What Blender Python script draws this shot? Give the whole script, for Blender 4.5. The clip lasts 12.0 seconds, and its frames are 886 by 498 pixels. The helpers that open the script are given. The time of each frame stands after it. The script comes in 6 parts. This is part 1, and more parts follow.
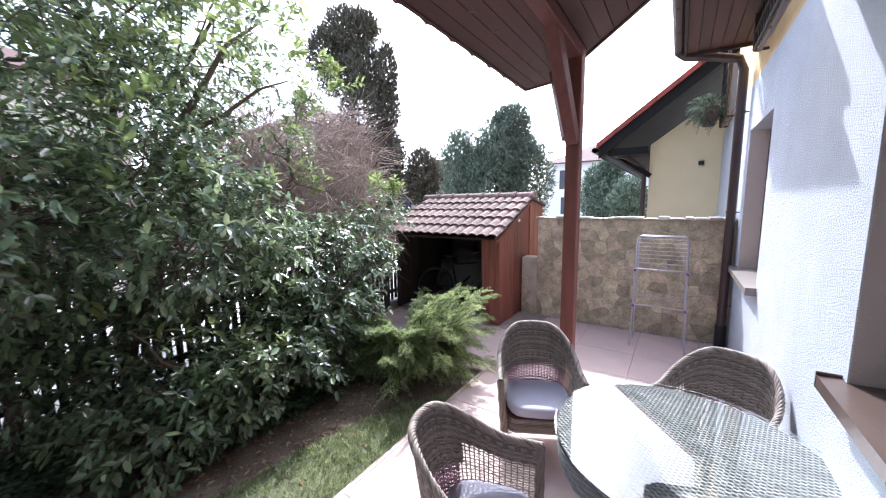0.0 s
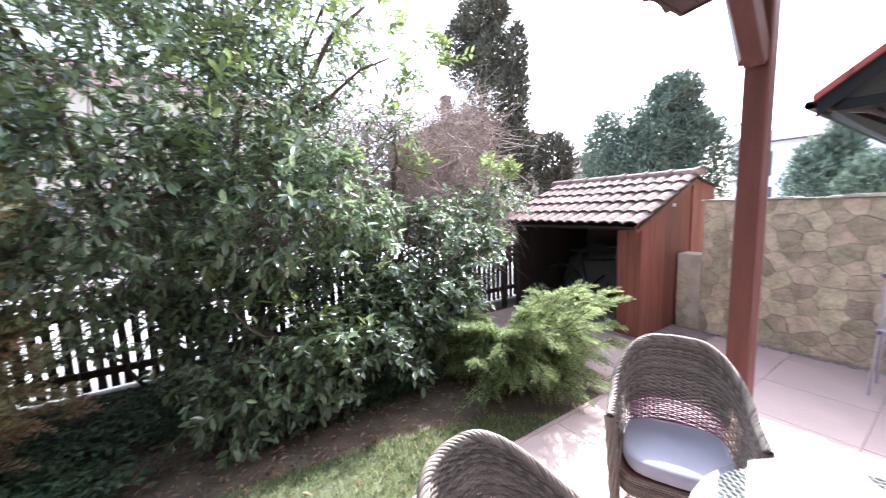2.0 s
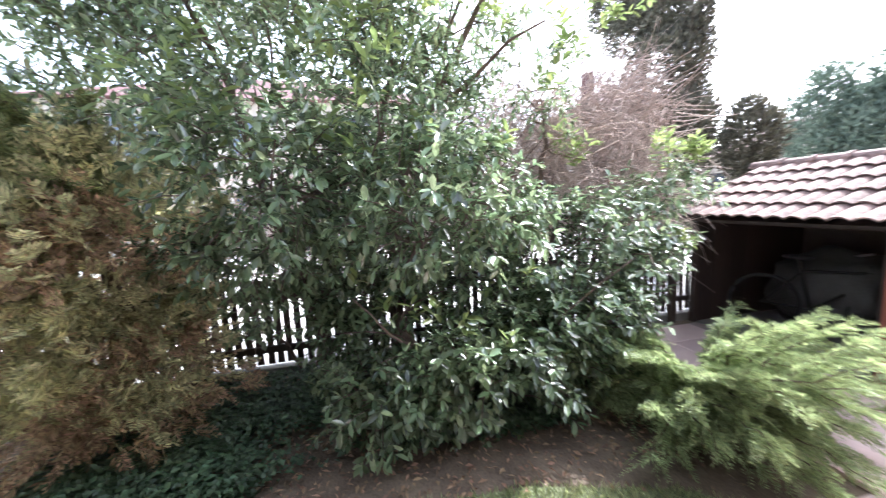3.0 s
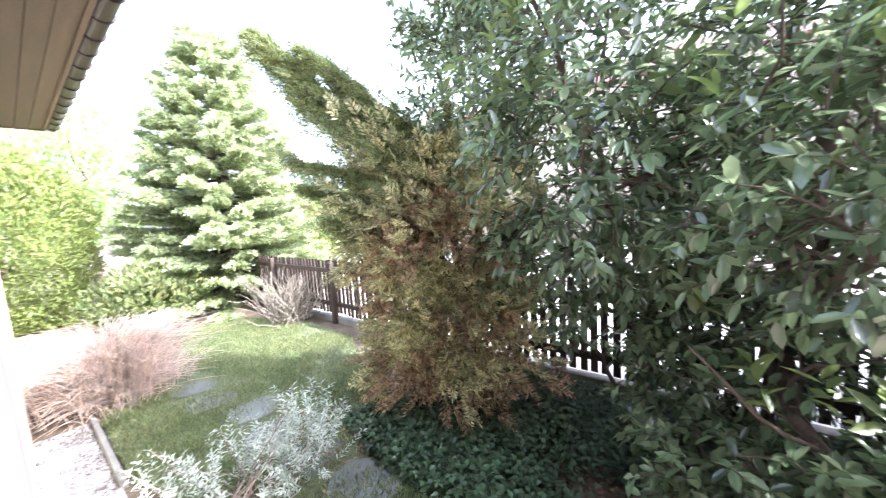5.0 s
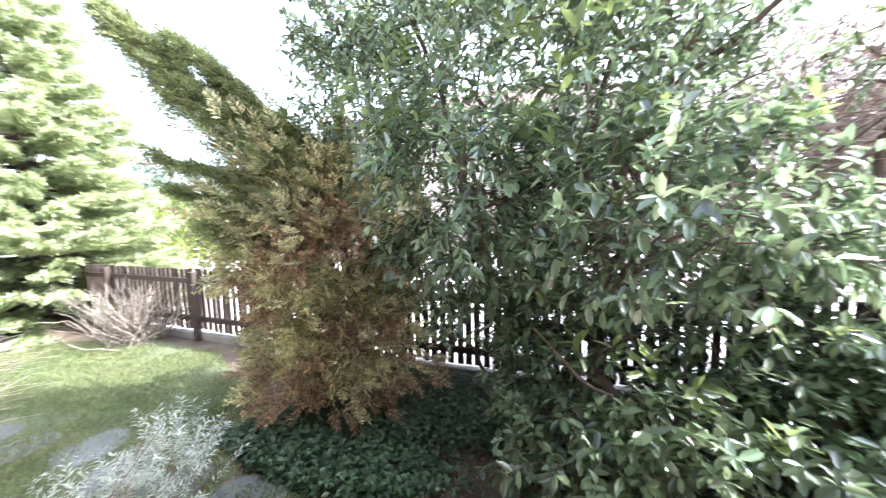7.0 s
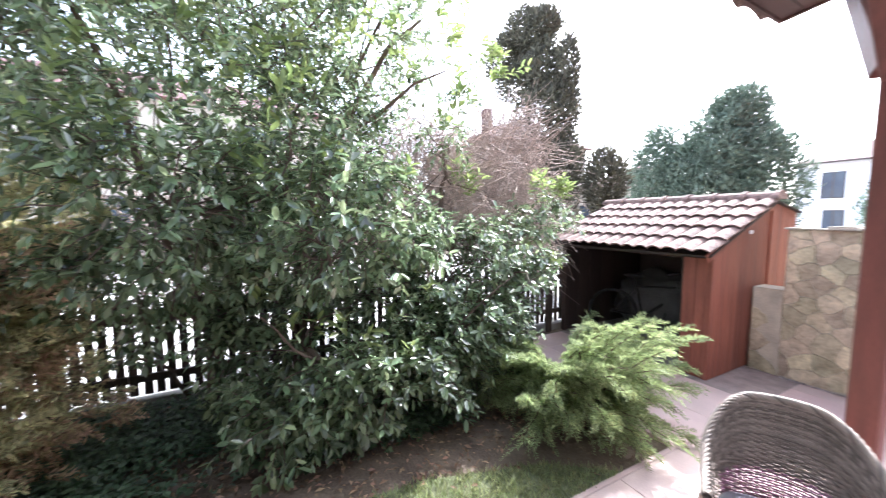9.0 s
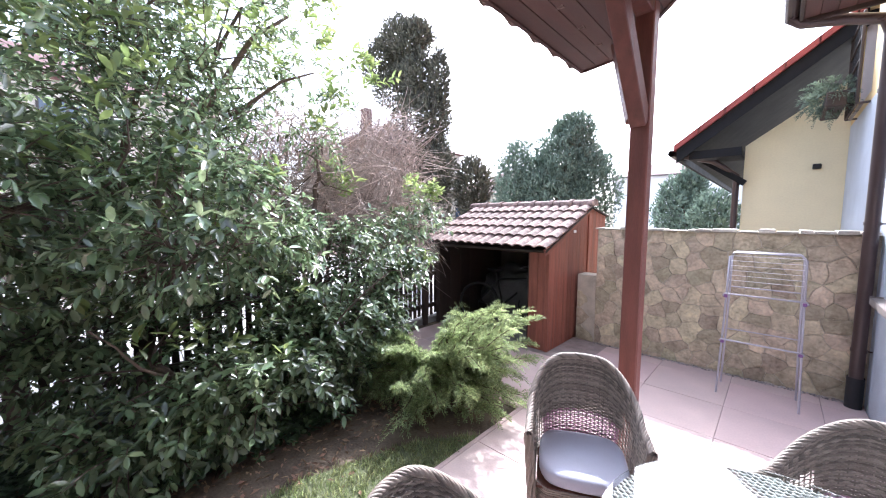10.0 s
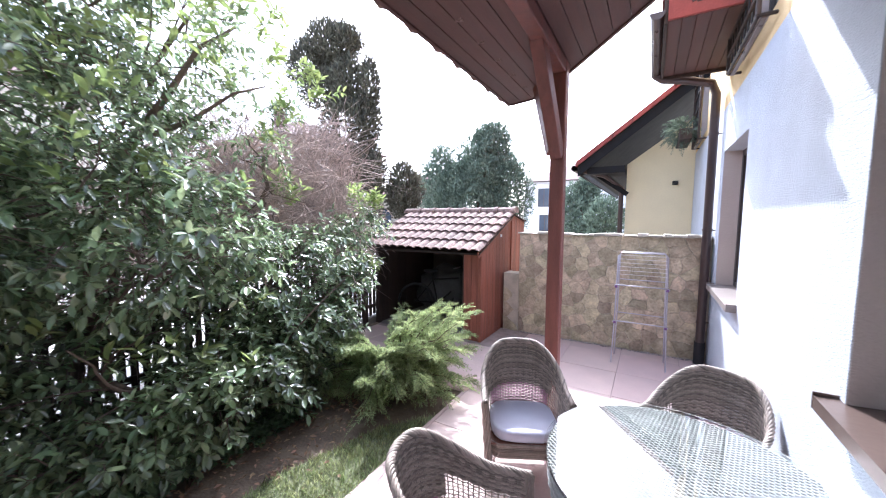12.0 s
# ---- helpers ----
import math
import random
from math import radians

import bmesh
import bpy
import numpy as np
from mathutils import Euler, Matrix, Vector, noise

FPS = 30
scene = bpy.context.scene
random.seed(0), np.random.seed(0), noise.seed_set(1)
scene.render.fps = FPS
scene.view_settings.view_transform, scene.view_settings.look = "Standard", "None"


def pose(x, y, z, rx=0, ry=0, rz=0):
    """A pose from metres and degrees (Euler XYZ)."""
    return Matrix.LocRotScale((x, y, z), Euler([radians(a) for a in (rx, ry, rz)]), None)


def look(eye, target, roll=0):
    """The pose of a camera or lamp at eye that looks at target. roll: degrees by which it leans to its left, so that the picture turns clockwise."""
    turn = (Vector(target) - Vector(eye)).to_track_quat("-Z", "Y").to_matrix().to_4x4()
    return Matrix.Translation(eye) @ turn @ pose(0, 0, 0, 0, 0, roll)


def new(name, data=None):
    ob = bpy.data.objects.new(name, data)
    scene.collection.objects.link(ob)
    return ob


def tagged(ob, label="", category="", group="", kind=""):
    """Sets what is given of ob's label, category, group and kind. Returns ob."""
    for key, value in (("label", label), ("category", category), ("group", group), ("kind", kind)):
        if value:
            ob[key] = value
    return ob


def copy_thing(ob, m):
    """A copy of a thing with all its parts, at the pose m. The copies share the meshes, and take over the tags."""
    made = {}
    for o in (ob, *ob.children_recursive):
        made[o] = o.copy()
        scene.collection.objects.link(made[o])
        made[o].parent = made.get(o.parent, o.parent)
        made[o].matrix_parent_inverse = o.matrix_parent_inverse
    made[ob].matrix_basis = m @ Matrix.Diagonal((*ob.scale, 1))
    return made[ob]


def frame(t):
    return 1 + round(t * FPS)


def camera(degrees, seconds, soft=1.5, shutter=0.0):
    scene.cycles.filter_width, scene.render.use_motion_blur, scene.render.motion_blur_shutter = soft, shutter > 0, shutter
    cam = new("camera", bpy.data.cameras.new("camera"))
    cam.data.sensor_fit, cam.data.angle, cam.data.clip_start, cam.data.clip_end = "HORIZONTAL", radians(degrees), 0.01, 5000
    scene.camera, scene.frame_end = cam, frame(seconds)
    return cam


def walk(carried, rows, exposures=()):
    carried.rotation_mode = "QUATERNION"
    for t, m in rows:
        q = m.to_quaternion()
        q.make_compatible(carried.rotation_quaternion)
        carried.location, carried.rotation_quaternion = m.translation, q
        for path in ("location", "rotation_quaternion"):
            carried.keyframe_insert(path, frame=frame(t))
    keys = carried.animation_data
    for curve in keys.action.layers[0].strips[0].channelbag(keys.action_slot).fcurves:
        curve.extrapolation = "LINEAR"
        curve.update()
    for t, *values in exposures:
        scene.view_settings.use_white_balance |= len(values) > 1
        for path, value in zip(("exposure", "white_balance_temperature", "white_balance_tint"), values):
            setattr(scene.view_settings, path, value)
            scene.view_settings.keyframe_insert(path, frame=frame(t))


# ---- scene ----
cam = camera(102.7, 12.0, soft=1.1, shutter=0.4)
PATH = [
    (0, (1.37, 0.054, 1.92), (0.27, 1.704, 1.664), -0.7),
    (0.5, (1.287, 0.244, 1.892), (0.224, 1.919, 1.638), -0.8),
    (1, (1.265, 0.447, 1.791), (0.088, 2.045, 1.537), -1.1),
    (1.5, (1.304, 0.626, 1.706), (-0.124, 2.003, 1.457), -1.7),
    (2, (1.303, 0.724, 1.702), (-0.356, 1.816, 1.464), -2.0),
    (2.5, (1.065, 0.719, 1.698), (-0.751, 1.519, 1.447), -1.7),
    (3.5, (0.588, 0.845, 1.787), (-1.394, 0.846, 1.519), -3.8),
    (5.3, (0.165, 0.81, 1.744), (-1.284, -0.55, 1.515), -3.7),
    (5.5, (0.165, 0.814, 1.738), (-1.259, -0.572, 1.514), -3.6),
    (6, (0.177, 0.858, 1.743), (-1.306, -0.466, 1.522), -3.5),
    (6.5, (0.253, 0.911, 1.748), (-1.439, -0.134, 1.532), -2.4),
    (7, (0.398, 0.873, 1.771), (-1.469, 0.19, 1.554), -1.3),
    (7.2, (0.479, 0.832, 1.773), (-1.443, 0.322, 1.561), -0.7),
    (8.8, (1.01, 0.719, 1.75), (-0.813, 1.523, 1.581), -0.2),
    (9, (1.058, 0.703, 1.776), (-0.701, 1.639, 1.603), -0.0),
    (9.5, (1.179, 0.642, 1.793), (-0.37, 1.895, 1.618), 0.5),
    (10, (1.273, 0.658, 1.789), (-0.094, 2.108, 1.62), 0.3),
    (10.5, (1.266, 0.706, 1.781), (-0.092, 2.163, 1.608), -0.2),
    (11, (1.253, 0.651, 1.8), (-0.054, 2.153, 1.617), -0.1),
    (11.5, (1.237, 0.465, 1.81), (0.146, 2.131, 1.632), 0.2),
    (12, (1.289, 0.14, 1.89), (0.28, 1.859, 1.721), 0.3),
]
walk(cam, [(t, look(eye, target, roll)) for t, eye, target, roll in PATH],
     exposures=[(0, 1.96, 5620, 15), (2.0, 2.51, 5690, 14), (3.5, 2.90, 5750, 12), (5.3, 3.28, 5700, 13), (6.2, 3.28, 5700, 13), (7.2, 3.20, 5750, 13), (9, 2.76, 5750, 13), (10, 2.47, 5660, 15), (11, 2.52, 5620, 16), (12, 2.40, 5570, 16)])

# ---- world, sun, exposure ----
SUN_DOWN = Vector((0.45, -1.0, -1.0)).normalized()
world = bpy.data.worlds.new("sky")
scene.world = world
world.use_nodes = True
_bg = world.node_tree.nodes["Background"]
_sky = world.node_tree.nodes.new("ShaderNodeTexSky")
_sky.sky_type = 'NISHITA'
_sky.sun_disc = False
_sky.sun_elevation = radians(42)
_sky.sun_rotation = radians(-26)
_sky.air_density, _sky.dust_density = 1.0, 3.0
_haze = world.node_tree.nodes.new("ShaderNodeHueSaturation")
_haze.inputs["Saturation"].default_value = 0.45
world.node_tree.links.new(_sky.outputs[0], _haze.inputs["Color"])
world.node_tree.links.new(_haze.outputs[0], _bg.inputs[0])
_bg.inputs[1].default_value = 0.15
sun_data = bpy.data.lights.new("sun", 'SUN')
sun_data.energy, sun_data.angle, sun_data.color = 2.0, radians(0.6), (1.0, 0.95, 0.87)
sun = new("sun", sun_data)
sun.matrix_world = look(-20 * SUN_DOWN, (0, 0, 0))


# ---- materials ----
def mat(name, col, rough=0.7, vary=0.25, scale=6.0, fine=60.0, bump=0.2, metal=0.0, translucent=0.0,
        rnd="", rnd_amount=0.35, hue=0.0, spec=0.5, col2=None, coat=0.0, stretch=None, bump_scale=None):
    """A surface with coarse stains and fine grain in colour, roughness and relief."""
    m = bpy.data.materials.new(name)
    m.use_nodes = True
    nt = m.node_tree
    nodes, link = nt.nodes, nt.links.new
    bsdf, out = nodes["Principled BSDF"], nodes["Material Output"]
    coord = nodes.new("ShaderNodeTexCoord")
    mp = nodes.new("ShaderNodeMapping")
    link(coord.outputs["Object"], mp.inputs[0])
    if stretch:
        mp.inputs["Scale"].default_value = stretch
    n1, n2 = nodes.new("ShaderNodeTexNoise"), nodes.new("ShaderNodeTexNoise")
    n1.inputs["Scale"].default_value, n1.inputs["Detail"].default_value = scale, 5
    n2.inputs["Scale"].default_value, n2.inputs["Detail"].default_value = fine, 3
    link(mp.outputs[0], n1.inputs[0])
    link(mp.outputs[0], n2.inputs[0])
    ramp = nodes.new("ShaderNodeMix")
    ramp.data_type = 'RGBA'
    a = [c * (1 - vary) for c in col]
    b = [min(1, c * (1 + vary)) for c in (col2 or col)]
    ramp.inputs[6].default_value, ramp.inputs[7].default_value = (*a, 1), (*b, 1)
    add = nodes.new("ShaderNodeMath")
    add.operation = 'MULTIPLY_ADD'
    link(n1.outputs[0], add.inputs[0])
    add.inputs[1].default_value = 1.6
    sub = nodes.new("ShaderNodeMath")
    sub.operation = 'MULTIPLY_ADD'
    link(n2.outputs[0], sub.inputs[0])
    sub.inputs[1].default_value, sub.inputs[2].default_value = 0.9, -0.75
    link(sub.outputs[0], add.inputs[2])
    add.use_clamp = True
    link(add.outputs[0], ramp.inputs[0])
    colour = ramp.outputs[2]
    if rnd:
        src = nodes.new("ShaderNodeObjectInfo" if rnd == "object" else "ShaderNodeNewGeometry")
        value = src.outputs["Random"] if rnd == "object" else src.outputs["Random Per Island"]
        hsv = nodes.new("ShaderNodeHueSaturation")
        rng = nodes.new("ShaderNodeMapRange")
        rng.inputs[3].default_value, rng.inputs[4].default_value = 1 - rnd_amount, 1 + rnd_amount
        link(value, rng.inputs[0])
        link(rng.outputs[0], hsv.inputs["Value"])
        if hue:
            mul = nodes.new("ShaderNodeMath")
            mul.operation = 'MULTIPLY'
            mul.inputs[1].default_value = 7.31
            fr = nodes.new("ShaderNodeMath")
            fr.operation = 'FRACT'
            link(value, mul.inputs[0])
            link(mul.outputs[0], fr.inputs[0])
            hr = nodes.new("ShaderNodeMapRange")
            hr.inputs[3].default_value, hr.inputs[4].default_value = 0.5 - hue, 0.5 + hue
            link(fr.outputs[0], hr.inputs[0])
            link(hr.outputs[0], hsv.inputs["Hue"])
        link(colour, hsv.inputs["Color"])
        colour = hsv.outputs[0]
    link(colour, bsdf.inputs["Base Color"])
    rr = nodes.new("ShaderNodeMapRange")
    rr.inputs[3].default_value, rr.inputs[4].default_value = max(0.03, rough - 0.12), min(1, rough + 0.12)
    link(n1.outputs[0], rr.inputs[0])
    link(rr.outputs[0], bsdf.inputs["Roughness"])
    bsdf.inputs["Metallic"].default_value = metal
    bsdf.inputs["Specular IOR Level"].default_value = spec
    bsdf.inputs["Coat Weight"].default_value = coat
    if bump:
        bp = nodes.new("ShaderNodeBump")
        bp.inputs["Strength"].default_value = bump
        bp.inputs["Distance"].default_value = 0.02 if bump_scale else 0.01
        if bump_scale:
            n3 = nodes.new("ShaderNodeTexNoise")
            n3.inputs["Scale"].default_value, n3.inputs["Detail"].default_value = bump_scale, 4
            link(mp.outputs[0], n3.inputs[0])
            link(n3.outputs[0], bp.inputs["Height"])
        else:
            link(add.outputs[0], bp.inputs["Height"])
        link(bp.outputs[0], bsdf.inputs["Normal"])
    if translucent:
        tr, mix = nodes.new("ShaderNodeBsdfTranslucent"), nodes.new("ShaderNodeMixShader")
        br = nodes.new("ShaderNodeHueSaturation")
        br.inputs["Value"].default_value, br.inputs["Saturation"].default_value, br.inputs["Hue"].default_value = 2.2, 0.98, 0.49
        link(colour, br.inputs["Color"])
        link(br.outputs[0], tr.inputs[0])
        mix.inputs[0].default_value = translucent
        link(bsdf.outputs[0], mix.inputs[1])
        link(tr.outputs[0], mix.inputs[2])
        link(mix.outputs[0], out.inputs[0])
    return m


def glass_mat(name, tint=(0.95, 0.99, 0.97)):
    m = bpy.data.materials.new(name)
    m.use_nodes = True
    b = m.node_tree.nodes["Principled BSDF"]
    b.inputs["Base Color"].default_value = (*tint, 1)
    b.inputs["Roughness"].default_value, b.inputs["IOR"].default_value = 0.0, 1.46
    b.inputs["Transmission Weight"].default_value = 1.0
    return m


M = dict(
    stucco=mat("white_stucco", (0.53, 0.575, 0.645), 0.9, 0.09, 3, 60, 0.62, bump_scale=115),
    stucco_yellow=mat("yellow_stucco", (0.78, 0.58, 0.30), 0.9, 0.06, 3, 50, 0.7, bump_scale=95),
    plaster_yellow=mat("pale_yellow_plaster", (0.74, 0.65, 0.44), 0.9, 0.08, 1.5, 40, 0.3),
    cream=mat("cream_plaster", (0.8, 0.72, 0.55), 0.9, 0.08, 1.5, 40, 0.4, bump_scale=90),
    redwood=mat("red_stained_wood", (0.165, 0.054, 0.040), 0.5, 0.35, 3, 45, 0.25, rnd="object", rnd_amount=0.16, stretch=(6, 6, 0.6)),
    # shedwood: a lighter tone of the red stained wood, for the shed's outside
    shedwood=mat("pale_red_stained_wood", (0.25, 0.085, 0.056), 0.6, 0.4, 3, 45, 0.35, rnd="object", rnd_amount=0.22, stretch=(6, 6, 0.5)),
    soffit=mat("brown_soffit_wood", (0.085, 0.037, 0.03), 0.55, 0.3, 3, 40, 0.25, rnd="object", rnd_amount=0.2, stretch=(6, 0.6, 6)),
    soffit_grey=mat("weathered_soffit_wood", (0.16, 0.11, 0.075), 0.6, 0.3, 3, 40, 0.25, rnd="object", rnd_amount=0.2, stretch=(6, 0.6, 6)),
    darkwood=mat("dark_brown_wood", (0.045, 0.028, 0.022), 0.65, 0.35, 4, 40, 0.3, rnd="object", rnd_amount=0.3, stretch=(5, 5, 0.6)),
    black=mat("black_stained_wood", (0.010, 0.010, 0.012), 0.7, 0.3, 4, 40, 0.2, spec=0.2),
    metal_brown=mat("brown_coated_metal", (0.055, 0.032, 0.03), 0.32, 0.15, 5, 40, 0.05, spec=0.6),
    sill=mat("brown_metal_sill", (0.14, 0.10, 0.085), 0.3, 0.1, 5, 40, 0.04, metal=0.3),
    sill_stone=mat("grey_metal_sill", (0.23, 0.20, 0.185), 0.4, 0.12, 5, 40, 0.04),
    frame=mat("dark_window_frame", (0.04, 0.03, 0.028), 0.4, 0.2, 5, 40, 0.1),
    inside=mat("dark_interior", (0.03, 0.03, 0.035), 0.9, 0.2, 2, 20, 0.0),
    slab=mat("pink_concrete_slab", (0.55, 0.42, 0.40), 0.75, 0.12, 2.2, 70, 0.15, rnd="object", rnd_amount=0.07, hue=0.01, col2=(0.58, 0.44, 0.41)),
    joint=mat("sandy_joint", (0.33, 0.27, 0.25), 0.95, 0.3, 8, 90, 0.5),
    stone=mat("sandstone", (0.42, 0.345, 0.235), 0.88, 0.38, 7, 34, 1.0, rnd="object", rnd_amount=0.27, hue=0.018, col2=(0.53, 0.455, 0.33)),
    mortar=mat("grey_mortar", (0.50, 0.45, 0.36), 0.95, 0.3, 6, 70, 0.8),
    coping=mat("pale_coping_stone", (0.55, 0.51, 0.44), 0.9, 0.25, 6, 60, 0.6, rnd="object", rnd_amount=0.25),
    tile=mat("weathered_roof_tile", (0.13, 0.072, 0.062), 0.85, 0.5, 14, 60, 0.5, rnd="object", rnd_amount=0.25, col2=(0.27, 0.19, 0.165)),
    redtile=mat("red_roof_tile", (0.27, 0.055, 0.045), 0.7, 0.25, 6, 60, 0.4, rnd="object", rnd_amount=0.15),
    fartile=mat("far_roof_tile", (0.125, 0.06, 0.055), 0.8, 0.2, 3, 30, 0.2),
    picket=mat("dark_fence_wood", (0.055, 0.036, 0.028), 0.7, 0.35, 5, 50, 0.4, rnd="object", rnd_amount=0.4, stretch=(5, 5, 0.7)),
    concrete=mat("grey_concrete", (0.25, 0.235, 0.215), 0.92, 0.25, 5, 60, 0.5),
    road=mat("pale_pavement", (0.62, 0.60, 0.56), 0.9, 0.12, 2, 40, 0.2),
    soil=mat("dark_soil", (0.115, 0.082, 0.060), 0.97, 0.45, 3.5, 55, 1.0, col2=(0.15, 0.115, 0.08)),
    turf=mat("short_turf", (0.10, 0.125, 0.05), 0.95, 0.4, 2.5, 60, 1.0, col2=(0.13, 0.14, 0.075)),
    gravel_bed=mat("gravel_bed", (0.33, 0.30, 0.29), 0.95, 0.5, 6, 60, 1.0),
    pebble=mat("grey_pebbles", (0.40, 0.36, 0.35), 0.85, 0.3, 9, 50, 0.3, rnd="island", rnd_amount=0.5),
    flag=mat("grey_flagstone", (0.165, 0.17, 0.16), 0.9, 0.25, 5, 50, 0.5, rnd="object"),
    wicker=mat("grey_brown_wicker", (0.27, 0.222, 0.188), 0.5, 0.3, 14, 120, 0.2, rnd="island", rnd_amount=0.45),
    wicker_table=mat("pale_grey_wicker", (0.23, 0.23, 0.225), 0.5, 0.2, 14, 120, 0.2, rnd="island", rnd_amount=0.15),
    wicker_pink=mat("mauve_pink_wicker", (0.36, 0.17, 0.26), 0.5, 0.2, 14, 120, 0.1),
    wicker_under=mat("dark_grey_board", (0.10, 0.10, 0.097), 0.8, 0.2, 14, 120, 0.1),
    reveal=mat("pinkish_beige_plaster", (0.62, 0.54, 0.50), 0.9, 0.06, 3, 50, 0.3, bump_scale=90),
    cushion=mat("lilac_grey_fabric", (0.52, 0.52, 0.62), 0.95, 0.08, 6, 200, 0.25),
    leg=mat("reddish_brown_leg", (0.16, 0.06, 0.04), 0.5, 0.2, 6, 60, 0.1),
    steel=mat("grey_coated_steel", (0.50, 0.48, 0.54), 0.35, 0.12, 8, 60, 0.05, metal=0.5),
    wire=mat("white_coated_wire", (0.72, 0.70, 0.72), 0.35, 0.08, 8, 60, 0.0),
    purple=mat("purple_plastic", (0.22, 0.10, 0.30), 0.4, 0.1, 8, 60, 0.0),
    rubber=mat("black_rubber", (0.018, 0.018, 0.02), 0.7, 0.2, 10, 60, 0.1),
    tarp=mat("dark_grey_tarpaulin", (0.09, 0.088, 0.085), 0.6, 0.3, 4, 40, 0.6),
    alu=mat("bare_aluminium", (0.6, 0.6, 0.62), 0.3, 0.1, 8, 60, 0.0, metal=1.0),
    bark=mat("grey_brown_bark", (0.12, 0.085, 0.065), 0.9, 0.4, 6, 45, 0.8, stretch=(4, 4, 1)),
    twig=mat("dry_twigs", (0.37, 0.29, 0.25), 0.85, 0.3, 6, 60, 0.2, rnd="island", rnd_amount=0.35),
    twig_pale=mat("pale_grey_twigs", (0.30, 0.255, 0.21), 0.85, 0.3, 6, 60, 0.2, rnd="island", rnd_amount=0.35),
    laurel=mat("laurel_leaf", (0.148, 0.200, 0.106), 0.24, 0.25, 3, 25, 0.15, translucent=0.27, rnd="island", rnd_amount=0.65, hue=0.028, spec=0.9, coat=0.35),
    young=mat("young_laurel_leaf", (0.135, 0.178, 0.06), 0.4, 0.2, 3, 25, 0.1, translucent=0.45, rnd="island", rnd_amount=0.3, hue=0.015),
    juniper=mat("juniper_needles", (0.225, 0.28, 0.13), 0.65, 0.25, 3, 30, 0.0, translucent=0.3, rnd="island", rnd_amount=0.45, hue=0.02),
    conifer=mat("dark_conifer", (0.12, 0.165, 0.12), 0.7, 0.3, 2, 20, 0.0, translucent=0.15, rnd="island", rnd_amount=0.45, hue=0.02),
    cypress=mat("brown_green_cypress", (0.088, 0.086, 0.060), 0.75, 0.35, 1.2, 15, 0.0, translucent=0.12, rnd="island", rnd_amount=0.5, hue=0.03),
    spruce=mat("blue_green_spruce", (0.32, 0.365, 0.20), 0.6, 0.25, 2, 20, 0.0, translucent=0.2, rnd="island", rnd_amount=0.4, hue=0.02),
    thuja=mat("green_thuja", (0.17, 0.20, 0.08), 0.65, 0.3, 2, 20, 0.0, translucent=0.3, rnd="island", rnd_amount=0.45, hue=0.03),
    bronze=mat("bronze_thuja", (0.27, 0.195, 0.115), 0.7, 0.35, 4, 20, 0.0, translucent=0.3, rnd="island", rnd_amount=0.5, hue=0.03, col2=(0.36, 0.265, 0.16)),
    olive=mat("olive_thuja", (0.25, 0.275, 0.14), 0.7, 0.35, 4, 20, 0.0, translucent=0.3, rnd="island", rnd_amount=0.5, hue=0.025, col2=(0.44, 0.41, 0.22)),
    hedge=mat("yellow_green_hedge", (0.22, 0.26, 0.085), 0.6, 0.25, 2, 20, 0.0, translucent=0.3, rnd="island", rnd_amount=0.4, hue=0.02),
    pale_tree=mat("pale_spring_leaf", (0.26, 0.36, 0.12), 0.6, 0.2, 2, 20, 0.0, translucent=0.35, rnd="island", rnd_amount=0.3),
    silver=mat("silver_leaf", (0.46, 0.50, 0.44), 0.7, 0.2, 4, 30, 0.0, translucent=0.2, rnd="island", rnd_amount=0.3, hue=0.02),
    grass=mat("lawn_grass", (0.17, 0.27, 0.095), 0.6, 0.35, 1.1, 12, 0.0, translucent=0.3, rnd="island", rnd_amount=0.5, hue=0.025, col2=(0.22, 0.22, 0.11)),
    ivy=mat("ivy_leaf", (0.068, 0.112, 0.055), 0.4, 0.3, 3, 25, 0.0, translucent=0.15, rnd="island", rnd_amount=0.45, hue=0.02),
    dry=mat("dry_leaf_litter", (0.23, 0.15, 0.095), 0.9, 0.3, 4, 30, 0.0, translucent=0.15, rnd="island", rnd_amount=0.5, hue=0.02),
    straw=mat("pinkish_dry_grass", (0.60, 0.515, 0.46), 0.8, 0.25, 4, 30, 0.0, translucent=0.3, rnd="island", rnd_amount=0.4),
    white_wall=mat("far_white_wall", (0.74, 0.75, 0.77), 0.9, 0.06, 0.6, 20, 0.1),
    beige_wall=mat("far_beige_wall", (0.47, 0.43, 0.37), 0.9, 0.08, 0.6, 20, 0.1),
    pane_far=mat("far_window_pane", (0.05, 0.07, 0.10), 0.08, 0.2, 1, 10, 0.0, spec=0.8),
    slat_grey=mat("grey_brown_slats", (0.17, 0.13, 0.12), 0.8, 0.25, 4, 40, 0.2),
    faded_print=mat("faded_grey_print", (0.25, 0.18, 0.195), 0.4, 0.06, 4, 40, 0.0),
    pipe_mauve=mat("mauve_brown_plastic", (0.29, 0.185, 0.225), 0.35, 0.06, 4, 40, 0.03),
    rope=mat("dark_iron", (0.03, 0.028, 0.028), 0.5, 0.2, 8, 60, 0.1, metal=0.6),
)
GLASS = glass_mat("window_glass")
TABLE_GLASS = glass_mat("table_glass", (0.93, 0.98, 0.97))


